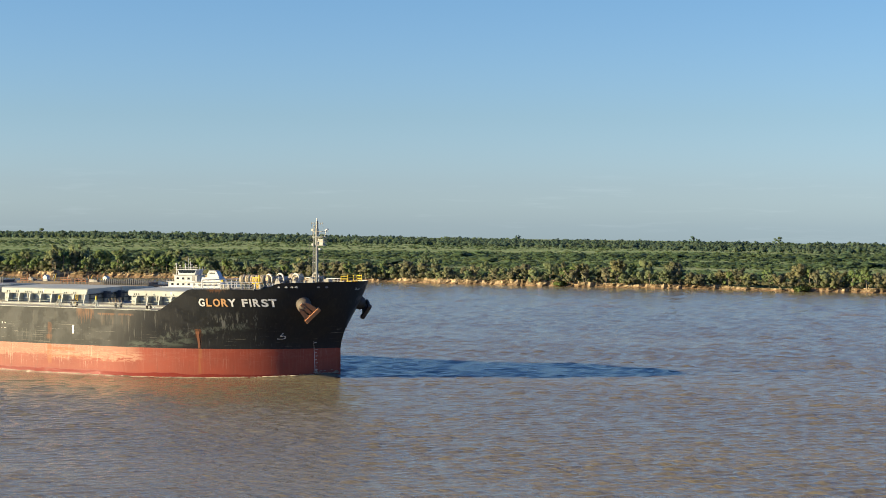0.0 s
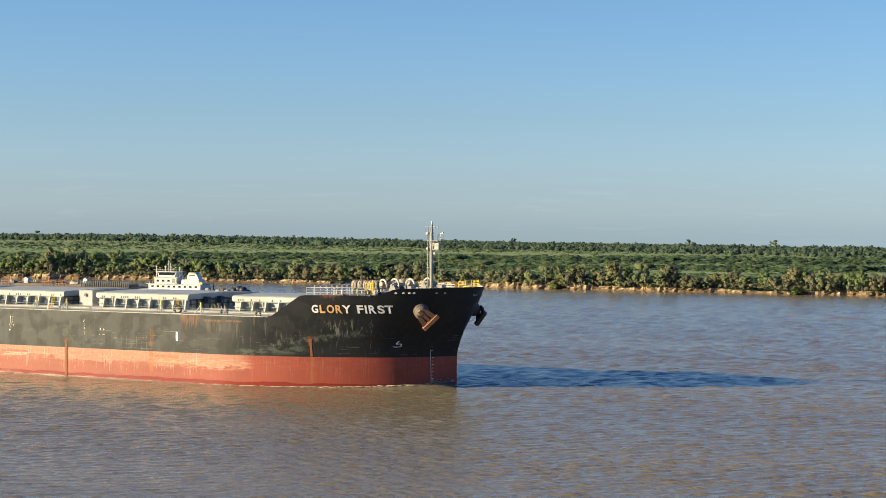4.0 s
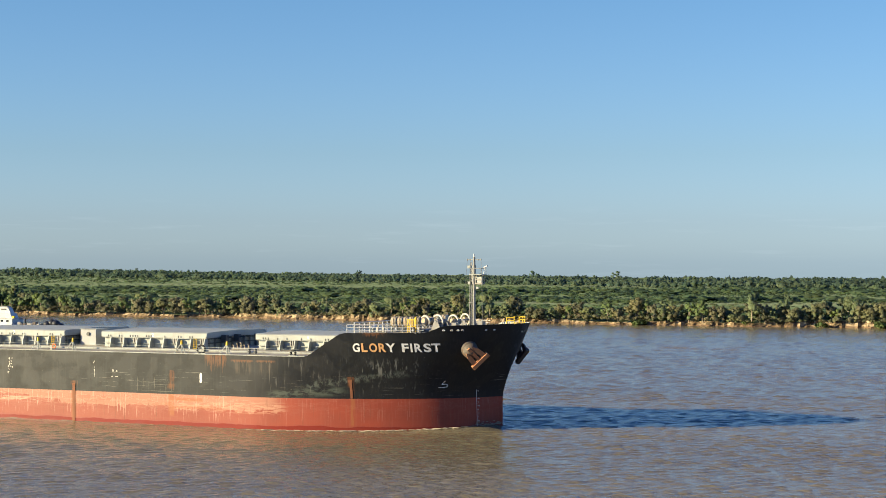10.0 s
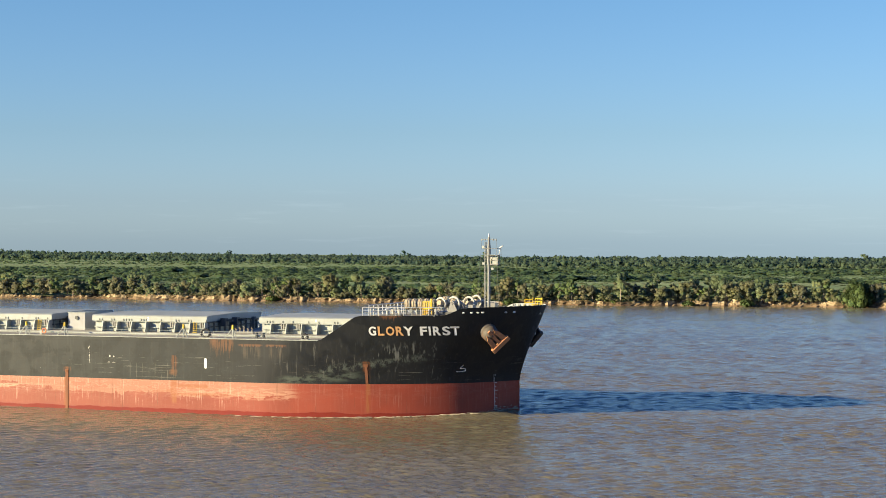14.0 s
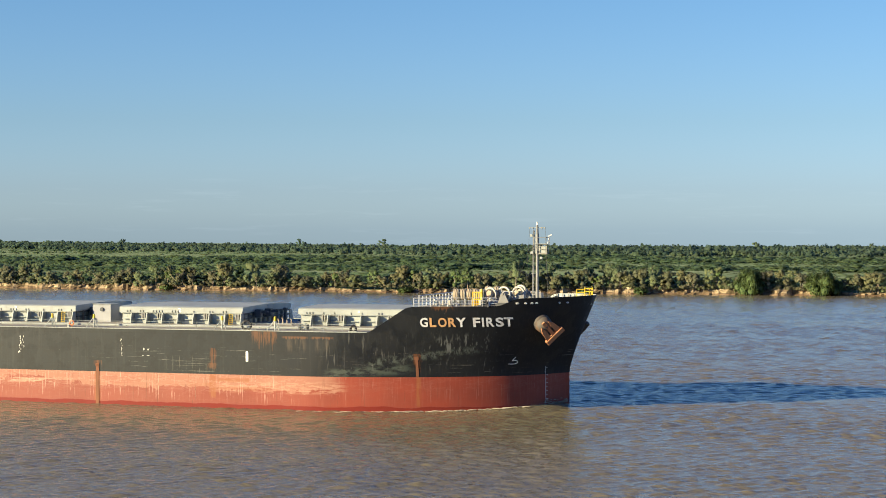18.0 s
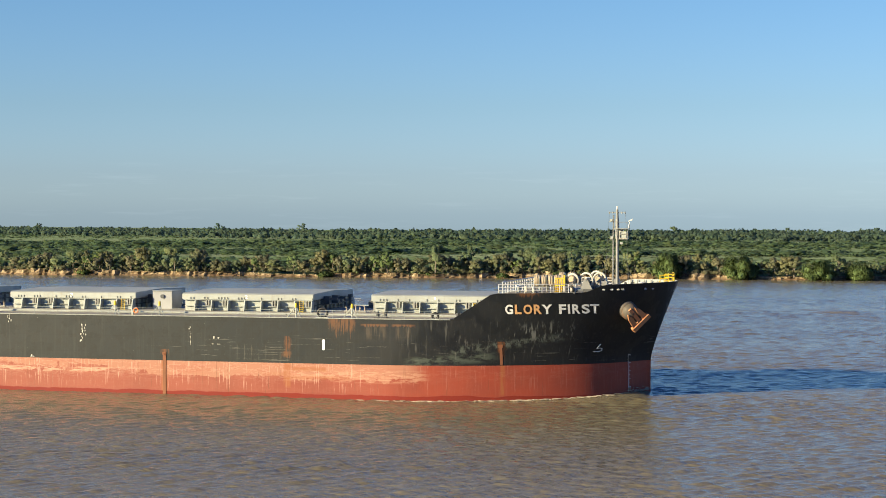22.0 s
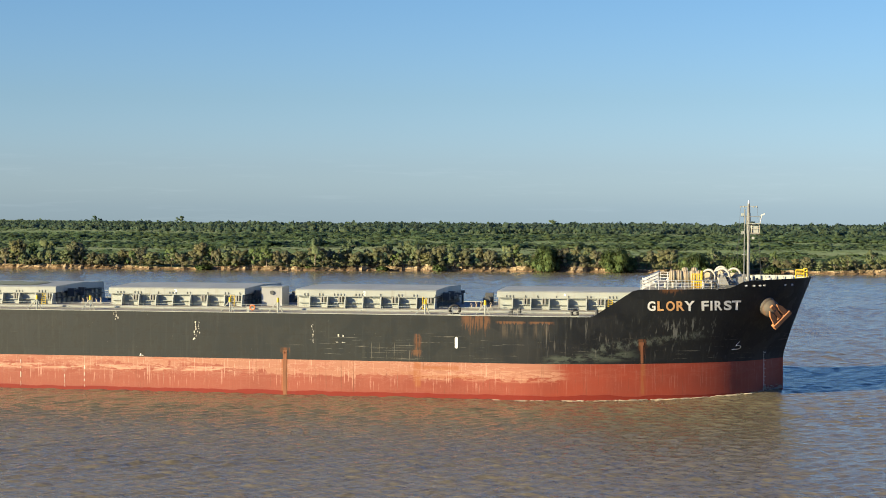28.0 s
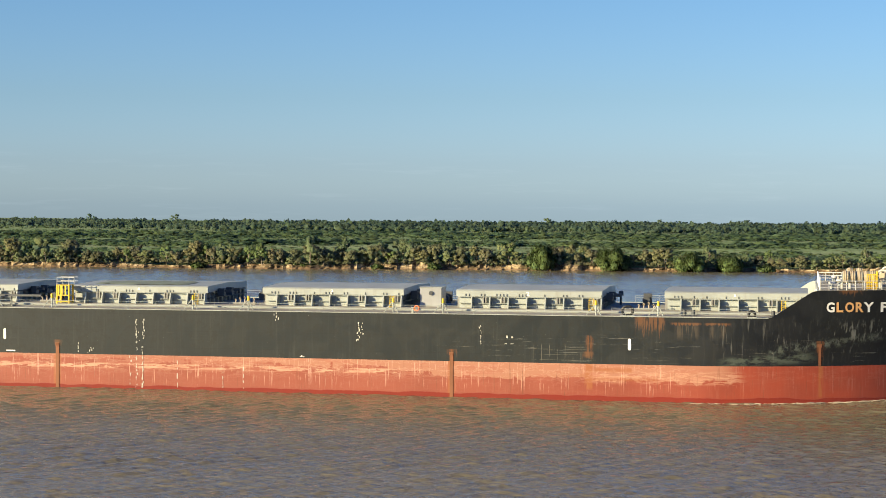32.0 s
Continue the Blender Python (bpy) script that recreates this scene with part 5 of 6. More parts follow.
railing([(-19.6, y, 12.9) for y in (-12.5, -8, -4, 0, 4, 8, 12.5)], 1.35, 1.3, 3, 0.055)


def deck_gear():
    # yellow-headed vent posts with raking legs, at the hatch corners
    def vent(X, Y):
        v = tagged(empty("vent_post", ship), "yellow-headed deck vent post on raking legs")
        bm = bmesh.new()
        rod(bm, (X, Y, 9.7), (X, Y, 11.0), 0.11)
        part("pipe", bm, M_GREY, v)
        bm = bmesh.new()
        rod(bm, (X, Y, 10.95), (X, Y, 11.5), 0.17, 0.14, 10)
        part("head", bm, M_YELLOW, v)
        for dx in (-1.2, 0.6):
            bm = bmesh.new()
            rod(bm, (X + dx, Y, 9.7), (X + dx * 0.1, Y, 11.0), 0.07, seg=5)
            part("leg", bm, M_GREY, v)
    for X in (-38.1, -45.4, -63.7, -69.8, -87.9, -95.0, -113.4, -120.6):
        vent(X, -14.6)
    # ladder cages of yellow pipe on the forward coaming corners
    for X in (-24.0, -46.8, -71.4, -96.6):
        c = empty("coaming_ladder", ship)
        for dx in (0, 0.5):
            bm = bmesh.new()
            rod(bm, (X + dx, -9.5, 10.0), (X + dx, -9.3, 11.45), 0.04, seg=5)
            part("stile", bm, M_YELLOW, c)
        for k in range(6):
            bm = bmesh.new()
            rod(bm, (X, -9.48 + 0.03 * k, 10.15 + 0.27 * k), (X + 0.5, -9.48 + 0.03 * k, 10.15 + 0.24 * k), 0.025, seg=5)
            part("rung", bm, M_YELLOW, c)
    # black mooring fairleads at the rail
    for X in (-41.6, -27.3):
        f = empty("fairlead", ship)
        y = -half(X, 9.8) + 0.55
        big = 0.62 if X == -41.6 else 0.36
        bm = bmesh.new()
        ring(bm, (X, y, 9.78 + big), (0, 1, 0), big, 0.16, 18, 8, 1.0 if big < 0.5 else 0.85)
        part("ring", bm, M_RUBBER, f, "black mooring ring")
        bm = bmesh.new()
        box(bm, X - big - 0.2, X + big + 0.2, y - 0.3, y + 0.3, 9.7, 9.86)
        part("foot", bm, M_GREY, f)
    # grey deck store between hatches
    d = tagged(empty("deck_store", ship), "grey steel deck locker with a round vent")
    bm = bmesh.new()
    box(bm, -68.2, -65.5, -6.6, -3.4, 9.7, 12.42)
    part("body", bm, M_STORE, d, bevel=0.05)
    bm = bmesh.new()
    rod(bm, (-66.8, -6.6, 11.75), (-66.8, -6.78, 11.75), 0.26, seg=14)
    part("vent", bm, M_STEEL, d)
    bm = bmesh.new()
    box(bm, -68.3, -65.4, -6.7, -3.3, 12.42, 12.5)
    part("roof", bm, M_GREY, d)
    # yellow stand with white rails
    t = tagged(empty("access_stand", ship), "yellow steel access stand with white rails")
    for X in (-114.6, -113.0):
        for Y in (-10.2, -8.9):
            bm = bmesh.new()
            box(bm, X - 0.09, X + 0.09, Y - 0.09, Y + 0.09, 9.7, 12.35)
            part("leg", bm, M_YELLOW, t)
    for z in (12.3, 11.0, 10.2):
        bm = bmesh.new()
        box(bm, -114.7, -112.9, -10.3, -8.8, z, z + 0.1)
        part("platform", bm, M_YELLOW, t)
    for k in range(4):
        bm = bmesh.new()
        box(bm, -114.45 + 0.45 * k, -114.27 + 0.45 * k, -10.28, -10.24, 11.0, 12.3)
        part("panel", bm, M_YELLOW, t)
    for X in (-114.6, -113.8, -113.0, -112.3):
        bm = bmesh.new()
        rod(bm, (X, -10.2, 12.4), (X, -10.2, 13.35), 0.04, seg=5)
        part("rail_post", bm, M_WHITE, t)
    for z in (12.85, 13.35):
        for y in (-10.2, -8.9):
            bm = bmesh.new()
            rod(bm, (-114.6, y, z), (-112.3, y, z), 0.04, seg=5)
            part("rail", bm, M_WHITE, t)
    # dark gangway along the side deck: a level beam on posts
    g = tagged(empty("deck_crane", ship), "dark gangway, a level beam on two posts along the rail")
    bm = bmesh.new()
    box(bm, -121.6, -115.2, -13.9, -13.6, 11.05, 11.3)
    part("level_beam", bm, M_STEEL, g, bevel=0.04)
    for X in (-120.9, -119.2):
        bm = bmesh.new()
        rod(bm, (X, -13.75, 9.7), (X, -13.75, 11.05), 0.14, seg=8)
        part("post", bm, M_STEEL, g)
    bm = bmesh.new()
    box(bm, -121.3, -118.8, -14.2, -13.3, 9.72, 10.05)
    part("bed", bm, M_STEEL, g)
    # winches on the cross decks
    for X, Y, c in ((-40.9, 3.5, M_STEEL), (-66.6, 2.5, M_STEEL), (-91.2, 3.0, M_STEEL), (-117.0, -4.5, M_STEEL)):
        w = tagged(empty("mooring_winch", ship), "dark deck winch with drum and gear case")
        bm = bmesh.new()
        box(bm, X - 0.9, X + 0.9, Y - 1.2, Y + 1.2, 10.0, 10.3)
        part("bed", bm, M_STEEL, w)
        bm = bmesh.new()
        rod(bm, (X, Y - 0.9, 10.7), (X, Y + 0.7, 10.7), 0.36, seg=14)
        part("drum", bm, M_STEEL, w)
        for y in (-0.95, 0.7):
            bm = bmesh.new()
            rod(bm, (X, Y + y, 10.7), (X, Y + y + 0.1, 10.7), 0.48, seg=18)
            part("flange", bm, c, w)
        bm = bmesh.new()
        box(bm, X - 0.5, X + 0.55, Y + 0.85, Y + 1.5, 10.1, 11.5)
        part("gear_case", bm, c, w, bevel=0.08)
    # valve groups on the cross decks
    for X, Y in ((-39.6, -8.2), (-90.4, -7.6), (-116.2, -8.0)):
        g = tagged(empty("valve_manifold", ship), "group of beige valves on a low deck pipe")
        bm = bmesh.new()
        rod(bm, (X - 1.6, Y, 10.2), (X + 1.3, Y, 10.2), 0.16, seg=8)
        part("pipe", bm, M_MID, g)
        for k in range(5):
            x = X - 1.3 + 0.6 * k
            bm = bmesh.new()
            rod(bm, (x, Y, 10.0), (x, Y, 10.5 + 0.12 * (k % 3)), 0.13, 0.09, 7)
            part("valve_stem", bm, M_ROPE, g)
            bm = bmesh.new()
            ring(bm, (x, Y - 0.12, 10.65 + 0.14 * (k % 3)), (0.6, 0.7, 0.5), 0.14, 0.035, 12, 5)
            part("hand_wheel", bm, M_ROPE, g)
    # tall dark posts at the hatch ends
    for X, Y in ((-44.2, 3.5),):
        g = tagged(empty("cable_post", ship), "dark steel cable post with a box head")
        bm = bmesh.new()
        box(bm, X - 0.12, X + 0.12, Y - 0.15, Y + 0.15, 9.9, 11.7)
        part("post", bm, M_STEEL, g)
        bm = bmesh.new()
        box(bm, X - 0.2, X + 0.3, Y - 0.3, Y + 0.3, 11.5, 11.85)
        part("head", bm, M_STEEL, g, bevel=0.04)
    # low fittings along the near side deck: bitts and pipes
    for X in (-24.4, -34.6):
        b = empty("bollard_pair", ship)
        bm = bmesh.new()
        box(bm, X - 0.9, X + 0.9, -14.0, -13.4, 9.7, 9.85)
        part("bed", bm, M_STEEL, b)
        for dx in (-0.5, 0.5):
            bm = bmesh.new()
            rod(bm, (X + dx, -13.7, 9.8), (X + dx, -13.7, 10.5), 0.22, seg=10)
            part("bitt", bm, M_STEEL, b)
    p = empty("deck_pipe", ship)
    for y, z, r in ((-12.2, 10.0, 0.12), (-11.8, 10.0, 0.09)):
        bm = bmesh.new()
        rod(bm, (-139, y, z), (-22, y, z), r, seg=6)
        part("pipe", bm, M_GREY, p)
    for k in range(18):
        bm = bmesh.new()
        box(bm, -136 + 6.3 * k, -135.8 + 6.3 * k, -12.4, -11.6, 9.7, 10.0)
        part("saddle", bm, M_GREY, p)
    l = tagged(empty("hose_box", ship), "coiled orange fire hose on a small grey stand")
    bm = bmesh.new()
    box(bm, -67.6, -67.3, -14.7, -14.5, 9.7, 10.4)
    part("box", bm, M_GREY, l)
    bm = bmesh.new()
    ring(bm, (-66.9, -14.7, 10.3), (0, 1, 0), 0.3, 0.09)
    part("hose", bm, M_ORANGE, l)


deck_gear()


def forecastle():
    # foremast
    mst = tagged(empty("foremast", ship), "pale grey foremast with lamps, ladder and platform")
    X = -7.65
    bm = bmesh.new()
    rod(bm, (X, 0, 12.9), (X, 0, 19.4), 0.21, 0.19, 12)
    rod(bm, (X, 0, 19.4), (X, 0, 21.9), 0.27, 0.24, 12)
    rod(bm, (X, 0, 21.9), (X, 0, 23.1), 0.2, 0.14, 10)
    part("pole", bm, M_MAST, mst)
    for y in (-0.25, 0.25):
        bm = bmesh.new()
        rod(bm, (X - 0.55, y, 13.2), (X - 0.47, y, 22.4), 0.065, seg=5)
        part("ladder_stile", bm, M_MAST, mst)
    bm = bmesh.new()
    rod(bm, (X - 0.54, -0.25, 13.5), (X - 0.54, 0.25, 13.5), 0.03, seg=4)
    rung = part("rung", bm, M_MAST, mst)
    for k in range(1, 24):
        again(rung, 0.004 * k, 0, 0.38 * k)
    bm = bmesh.new()
    box(bm, X - 0.3, X + 1.5, -0.9, 0.9, 20.62, 20.7)
    part("platform", bm, M_GREY, mst)
    bm = bmesh.new()
    prism(bm, [(X + 0.2, 20.05), (X + 0.95, 20.6), (X + 0.2, 20.6)], -0.1, 0.1)
    part("platform_bracket", bm, M_WHITE, mst)
    bm = bmesh.new()
    box(bm, X + 0.2, X + 1.35, -0.35, 0.35, 19.32, 19.42)
    part("lamp_shelf", bm, M_MAST, mst)
    for dx, dy in ((1.4, 0.85), (1.4, -0.85), (-0.25, 0.85), (-0.25, -0.85)):
        bm = bmesh.new()
        rod(bm, (X + dx, dy, 20.7), (X + dx, dy, 21.5), 0.035, seg=5)
        part("platform_post", bm, M_MAST, mst)
    bm = bmesh.new()
    for y in (-0.85, 0.85):
        rod(bm, (X - 0.25, y, 21.5), (X + 1.4, y, 21.5), 0.035, seg=5)
    part("platform_rail", bm, M_MAST, mst)
    bm = bmesh.new()
    prism(bm, [(X + 1.45, 21.55), (X + 1.95, 21.75), (X + 1.95, 21.95), (X + 1.45, 21.7)], -0.15, 0.15)
    rod(bm, (X + 1.4, 0, 20.7), (X + 1.6, 0, 21.65), 0.05)
    part("horn", bm, M_LAMP, mst, "pale whistle horn")
    for z, l in ((22.75, 1.1), (21.55, 1.0), (19.35, 1.0), (16.8, 0.8)):
        bm = bmesh.new()
        rod(bm, (X - l, 0, z), (X + (l if z > 22 else 0.1), 0, z), 0.045, seg=5)
        part("yard", bm, M_GREY, mst)
    for dx in (-1.0, -0.55, 0.6, 1.0):
        bm = bmesh.new()
        rod(bm, (X + dx, 0, 22.55), (X + dx, 0, 22.82), 0.06, 0.08)
        part("lamp", bm, M_MID, mst)
    bm = bmesh.new()
    rod(bm, (X, 0, 23.05), (X, 0, 23.5), 0.12, 0.1)
    part("masthead_lamp", bm, M_LAMP, mst)
    for k, (q, z) in enumerate((((X - 3.2, -4.5, 12.95), 21.4), ((X - 3.2, 4.5, 12.95), 21.4), ((X + 2.6, 0, 12.95), 19.0))):
        bm = bmesh.new()
        rod(bm, (X, 0, z), q, 0.018, seg=4)
        part("stay", bm, M_STEEL, mst)
    # lantern cage, flood lamps and halyards
    bm = bmesh.new()
    for z in (19.45, 20.0, 20.58):
        for y in (-0.4, 0.4):
            rod(bm, (X + 0.3, y, z), (X + 1.35, y, z), 0.05, seg=5)
        rod(bm, (X + 1.35, -0.4, z), (X + 1.35, 0.4, z), 0.05, seg=5)
    for dx in (0.4, 1.35):
        for y in (-0.4, 0.4):
            rod(bm, (X + dx, y, 19.42), (X + dx, y, 20.6), 0.05, seg=5)
    part("lantern_cage", bm, M_OFFWHITE, mst, "white pipe cage for the lantern")
    bm = bmesh.new()
    box(bm, X + 0.5, X + 1.2, -0.3, 0.3, 19.46, 20.35)
    part("lantern_box", bm, M_GREY, mst, bevel=0.05)
    for dx, z in ((-0.75, 21.6), (0.55, 18.7), (-0.7, 19.4)):
        bm = bmesh.new()
        box(bm, X + dx - 0.16, X + dx + 0.16, -0.22, 0.14, z, z + 0.3)
        part("flood_lamp", bm, M_GREY, mst, bevel=0.04)
    for dx, z0 in ((1.05, 22.7), (-1.0, 22.7)):
        bm = bmesh.new()
        rod(bm, (X + dx, 0, z0), (X + dx * 1.5, -0.6, 13.6), 0.018, seg=4)
        part("halyard", bm, M_STEEL, mst)
    bm = bmesh.new()
    prism(bm, [(X - 1.1, 12.9), (X + 0.9, 12.9), (X + 0.35, 13.7), (X - 0.5, 13.7)], -0.6, 0.6)
    part("mast_house", bm, M_MAST, mst)

    # windlasses with their ring-shaped drums
    for s in (-1, 1):
        w = tagged(empty("anchor_windlass", ship), "white anchor windlass with large ring drums")
        y = s * 4.4
        bm = bmesh.new()
        box(bm, -13.1, -8.6, y - 1.9, y + 1.9, 12.9, 13.25)
        part("bed", bm, M_STEEL, w)
        for X0, r, yy in (((-12.2, 0.78, -1.6), (-10.6, 0.9, -1.0), (-9.3, 0.86, 1.2)) if s < 0 else ((-11.2, 0.8, 0.6),)):
            bm = bmesh.new()
            ring(bm, (X0, y + yy, 14.3), (0.3, 1, 0), r, 0.15, 22, 7)
            part("drum_ring", bm, M_OFFWHITE, w)
            bm = bmesh.new()
            rod(bm, (X0 - 0.1, y + yy - 0.35, 14.3), (X0 + 0.5, y + yy + 1.1, 14.3), 0.5 if r < 0.8 else 0.36, seg=14)
            part("drum", bm, M_ROPE if r < 0.88 else M_MID, w)
            for q in range(3 if r > 0.8 else 0):
                an = 2.1 * q
                bm = bmesh.new()
                rod(bm, (X0, y + yy, 14.3), (X0 + r * math.cos(an), y + yy - 0.3 * r * math.cos(an), 14.3 + r * math.sin(an)), 0.05, seg=5)
                part("spoke", bm, M_OFFWHITE, w)
        bm = bmesh.new()
        rod(bm, (-10.6, y - 1.9, 14.35), (-10.6, y + 1.9, 14.35), 0.16)
        part("shaft", bm, M_MID, w)
        for yy in (-1.75, 0.75, 1.8):
            bm = bmesh.new()
            prism(bm, [(-11.2, 13.2), (-9.7, 13.2), (-10.3, 14.4), (-10.8, 14.4)], y + yy - 0.09, y + yy + 0.09)
            part("frame", bm, M_MID, w)
        bm = bmesh.new()
        box(bm, -9.0, -8.1, y - 0.6, y + 0.6, 12.9, 14.2)
        part("motor", bm, M_MID, w, bevel=0.1)
    # storage reels full of rope
    for k, (X0, y) in enumerate(((-16.55, -6.4), (-15.75, -6.2), (-14.95, -6.0), (-14.15, -5.9), (-13.4, -5.8), (-15.8, 5.5), (-14.6, 5.5))):
        w = tagged(empty("rope_reel", ship), "reel wound with beige mooring rope")
        bm = bmesh.new()
        for j in range(3):
            ring(bm, (X0 - 0.2 + 0.2 * j, y, 14.25), (1, 0, 0), 0.66 - 0.05 * abs(j - 1), 0.13, 18, 6)
        rod(bm, (X0 - 0.3, y, 14.25), (X0 + 0.3, y, 14.25), 0.58, seg=16)
        part("rope", bm, M_ROPE, w, smooth=True)
        for dx in (-0.36, 0.36):
            bm = bmesh.new()
            rod(bm, (X0 + dx - 0.02, y, 14.25), (X0 + dx + 0.02, y, 14.25), 0.7, seg=18)
            part("flange", bm, M_GREY, w)
            bm = bmesh.new()
            prism(bm, [(X0 + dx - 0.04, 12.9), (X0 + dx + 0.04, 12.9), (X0 + dx + 0.04, 14.3), (X0 + dx - 0.04, 14.3)], y - 0.35, y + 0.35)
            part("foot", bm, M_GREY, w)
    b = tagged(empty("hydraulic_unit", ship), "bright yellow hydraulic unit on the forecastle")
    bm = bmesh.new()
    box(bm, -14.0, -13.2, -7.4, -6.7, 12.9, 13.5)
    part("cabinet", bm, M_YELLOW, b, bevel=0.05)
    for k in range(5):
        bm = bmesh.new()
        rod(bm, (-14.1 + 0.26 * k, -7.5, 12.9), (-14.1 + 0.26 * k, -7.5, 14.6), 0.06, seg=6)
        part("guard_bar", bm, M_YELLOW, b)
    for z in (13.7, 14.6):
        bm = bmesh.new()
        rod(bm, (-14.15, -7.5, z), (-13.0, -7.5, z), 0.07, seg=6)
        part("guard_rail", bm, M_YELLOW, b)
    bm = bmesh.new()
    rod(bm, (-12.95, -7.4, 12.9), (-12.95, -7.4, 15.0), 0.13, seg=12)
    part("column", bm, M_YELLOW, b)
    # inclined ladder from the main deck
    st = empty("inclined_ladder", ship)
    for y in (-9.2, -8.3):
        bm = bmesh.new()
        prism(bm, [(-21.9, 9.7), (-21.6, 9.7), (-19.8, 12.9), (-20.1, 12.9)], y - 0.04, y + 0.04)
        part("stringer", bm, M_WHITE, st)
    for k in range(11):
        bm = bmesh.new()
        box(bm, -21.7 + 0.165 * k, -21.4 + 0.165 * k, -9.2, -8.3, 9.95 + 0.27 * k, 9.99 + 0.27 * k)
        part("tread", bm, M_GREY, st)
    # vents, hatch and bitts on the forecastle deck
    for X0, y in ((-18.2, -9.5), (-17.6, 8.5), (-5.2, -3.8), (-5.2, 3.8), (-17.2, -2.0)):
        v = empty("mushroom_vent", ship)
        bm = bmesh.new()
        rod(bm, (X0, y, 12.9), (X0, y, 13.6), 0.22, seg=10)
        part("stem", bm, M_GREY, v)
        bm = bmesh.new()
        ball(bm, (X0, y, 13.65), 0.42, 0.42, 0.2)
        part("cap", bm, M_WHITE, v)
    for X0, y in ((-16.6, -10.6), (-12.2, -8.9), (-7.2, -6.4), (-4.0, -3.2), (-16.6, 10.6), (-12.2, 8.9), (-7.2, 6.4)):
        p = empty("bollard_pair", ship)
        bm = bmesh.new()
        box(bm, X0 - 0.8, X0 + 0.8, y - 0.3, y + 0.3, 12.9, 13.05)
        part("bed", bm, M_STEEL, p)
        for dx in (-0.45, 0.45):
            bm = bmesh.new()
            rod(bm, (X0 + dx, y, 13.0), (X0 + dx, y, 13.7), 0.19, seg=10)
            part("bitt", bm, M_OFFWHITE if X0 < -10 else M_STEEL, p)
    f = empty("fairlead", ship)
    y = -half(-11.4, 13.0) + 0.45
    bm = bmesh.new()
    ring(bm, (-11.4, y, 13.38), (0.35, 1, 0), 0.36, 0.13, 16, 8)
    part("ring", bm, M_RUBBER, f, "black mooring ring")
    bm = bmesh.new()
    box(bm, -12.0, -10.8, y - 0.25, y + 0.25, 12.9, 13.1)
    part("foot", bm, M_STEEL, f)
    # stays that hold up the bulwark
    for s in (-1, 1):
        for k in range(6):
            X0 = -2.4 - 1.0 * k
            y = half(X0, 12.9) - 0.2
            bm = bmesh.new()
            prism(bm, [(0, 12.9), (-0.6, 12.9), (-0.2, 13.95), (0, 13.95)], -0.05, 0.05)
            bmesh.ops.rotate(bm, cent=(0, 0, 0), matrix=Matrix.Rotation(radians(90 * s), 3, "Z"), verts=bm.verts[:])
            bmesh.ops.translate(bm, vec=(X0, s * y, 0), verts=bm.verts[:])
            part("bulwark_stay", bm, M_MID, ship)
    # yellow rail round the stem head
    yr = tagged(empty("bow_rail", ship), "yellow guard rail at the stem head")
    q = [(-1.9, -2.2), (-0.9, -1.9), (-0.55, -0.9), (-0.5, 0), (-0.55, 0.9), (-0.9, 1.9), (-1.9, 2.2)]
    for i, (x, y) in enumerate(q):
        bm = bmesh.new()
        rod(bm, (x, y, 13.9), (x, y, 15.1 if x > -1.2 else 14.9), 0.06, seg=6)
        part("post", bm, M_YELLOW, yr)
    for a, b2 in zip(q, q[1:]):
        hi = 15.1 if a[0] > -1.2 and b2[0] > -1.2 else 14.9
        for z in (hi, hi - 0.4):
            bm = bmesh.new()
            rod(bm, (a[0], a[1], z), (b2[0], b2[1], z), 0.06, seg=6)
            part("bar", bm, M_YELLOW, yr)
    bm = bmesh.new()
    box(bm, -1.7, -0.7, -1.2, 1.2, 14.12, 14.2)
    part("step_plate", bm, M_YELLOW, yr)


forecastle()


def bow_foam():
    """Broken crest of the bow wave and froth along the waterline."""
    rng = random.Random(21)
    bm = bmesh.new()
    X = -3.9
    while X > -60:
        n = 4 if X > -34 else 1
        for _ in range(n):
            if X < -34 and rng.random() < 0.72:
                continue
            y = -half(X, 0) - rng.uniform(0.05, 0.9 if X > -34 else 0.5)
            s = rng.uniform(0.03, 0.16) * rng.random() ** 0.5
            ball(bm, (X + rng.uniform(-0.3, 0.3), y, rng.uniform(-0.22, -0.14) + 0.74 * math.exp(-(-3.2 - X) / 8.5)), s * rng.uniform(1.5, 6.0), s * 0.9, s * 0.5, Matrix.Rotation(rng.uniform(-0.3, 0.6), 4, "Z"), 6, 4)
        X -= rng.uniform(0.25, 0.6)
    for _ in range(46):
        X = -3.6 - 2.6 * rng.random() ** 1.5
        s = rng.uniform(0.03, 0.11)
        ball(bm, (X, -half(X, 0.4) - rng.uniform(0.0, 0.35), 0.45 + 0.5 * rng.random() ** 2), s * rng.uniform(1.0, 2.5), s, s * 0.8, None, 6, 4)
    tagged(part("bow_froth", bm, M_FOAM, ship, "broken pale brown foam along the waterline"), kind="stuff")


bow_foam()


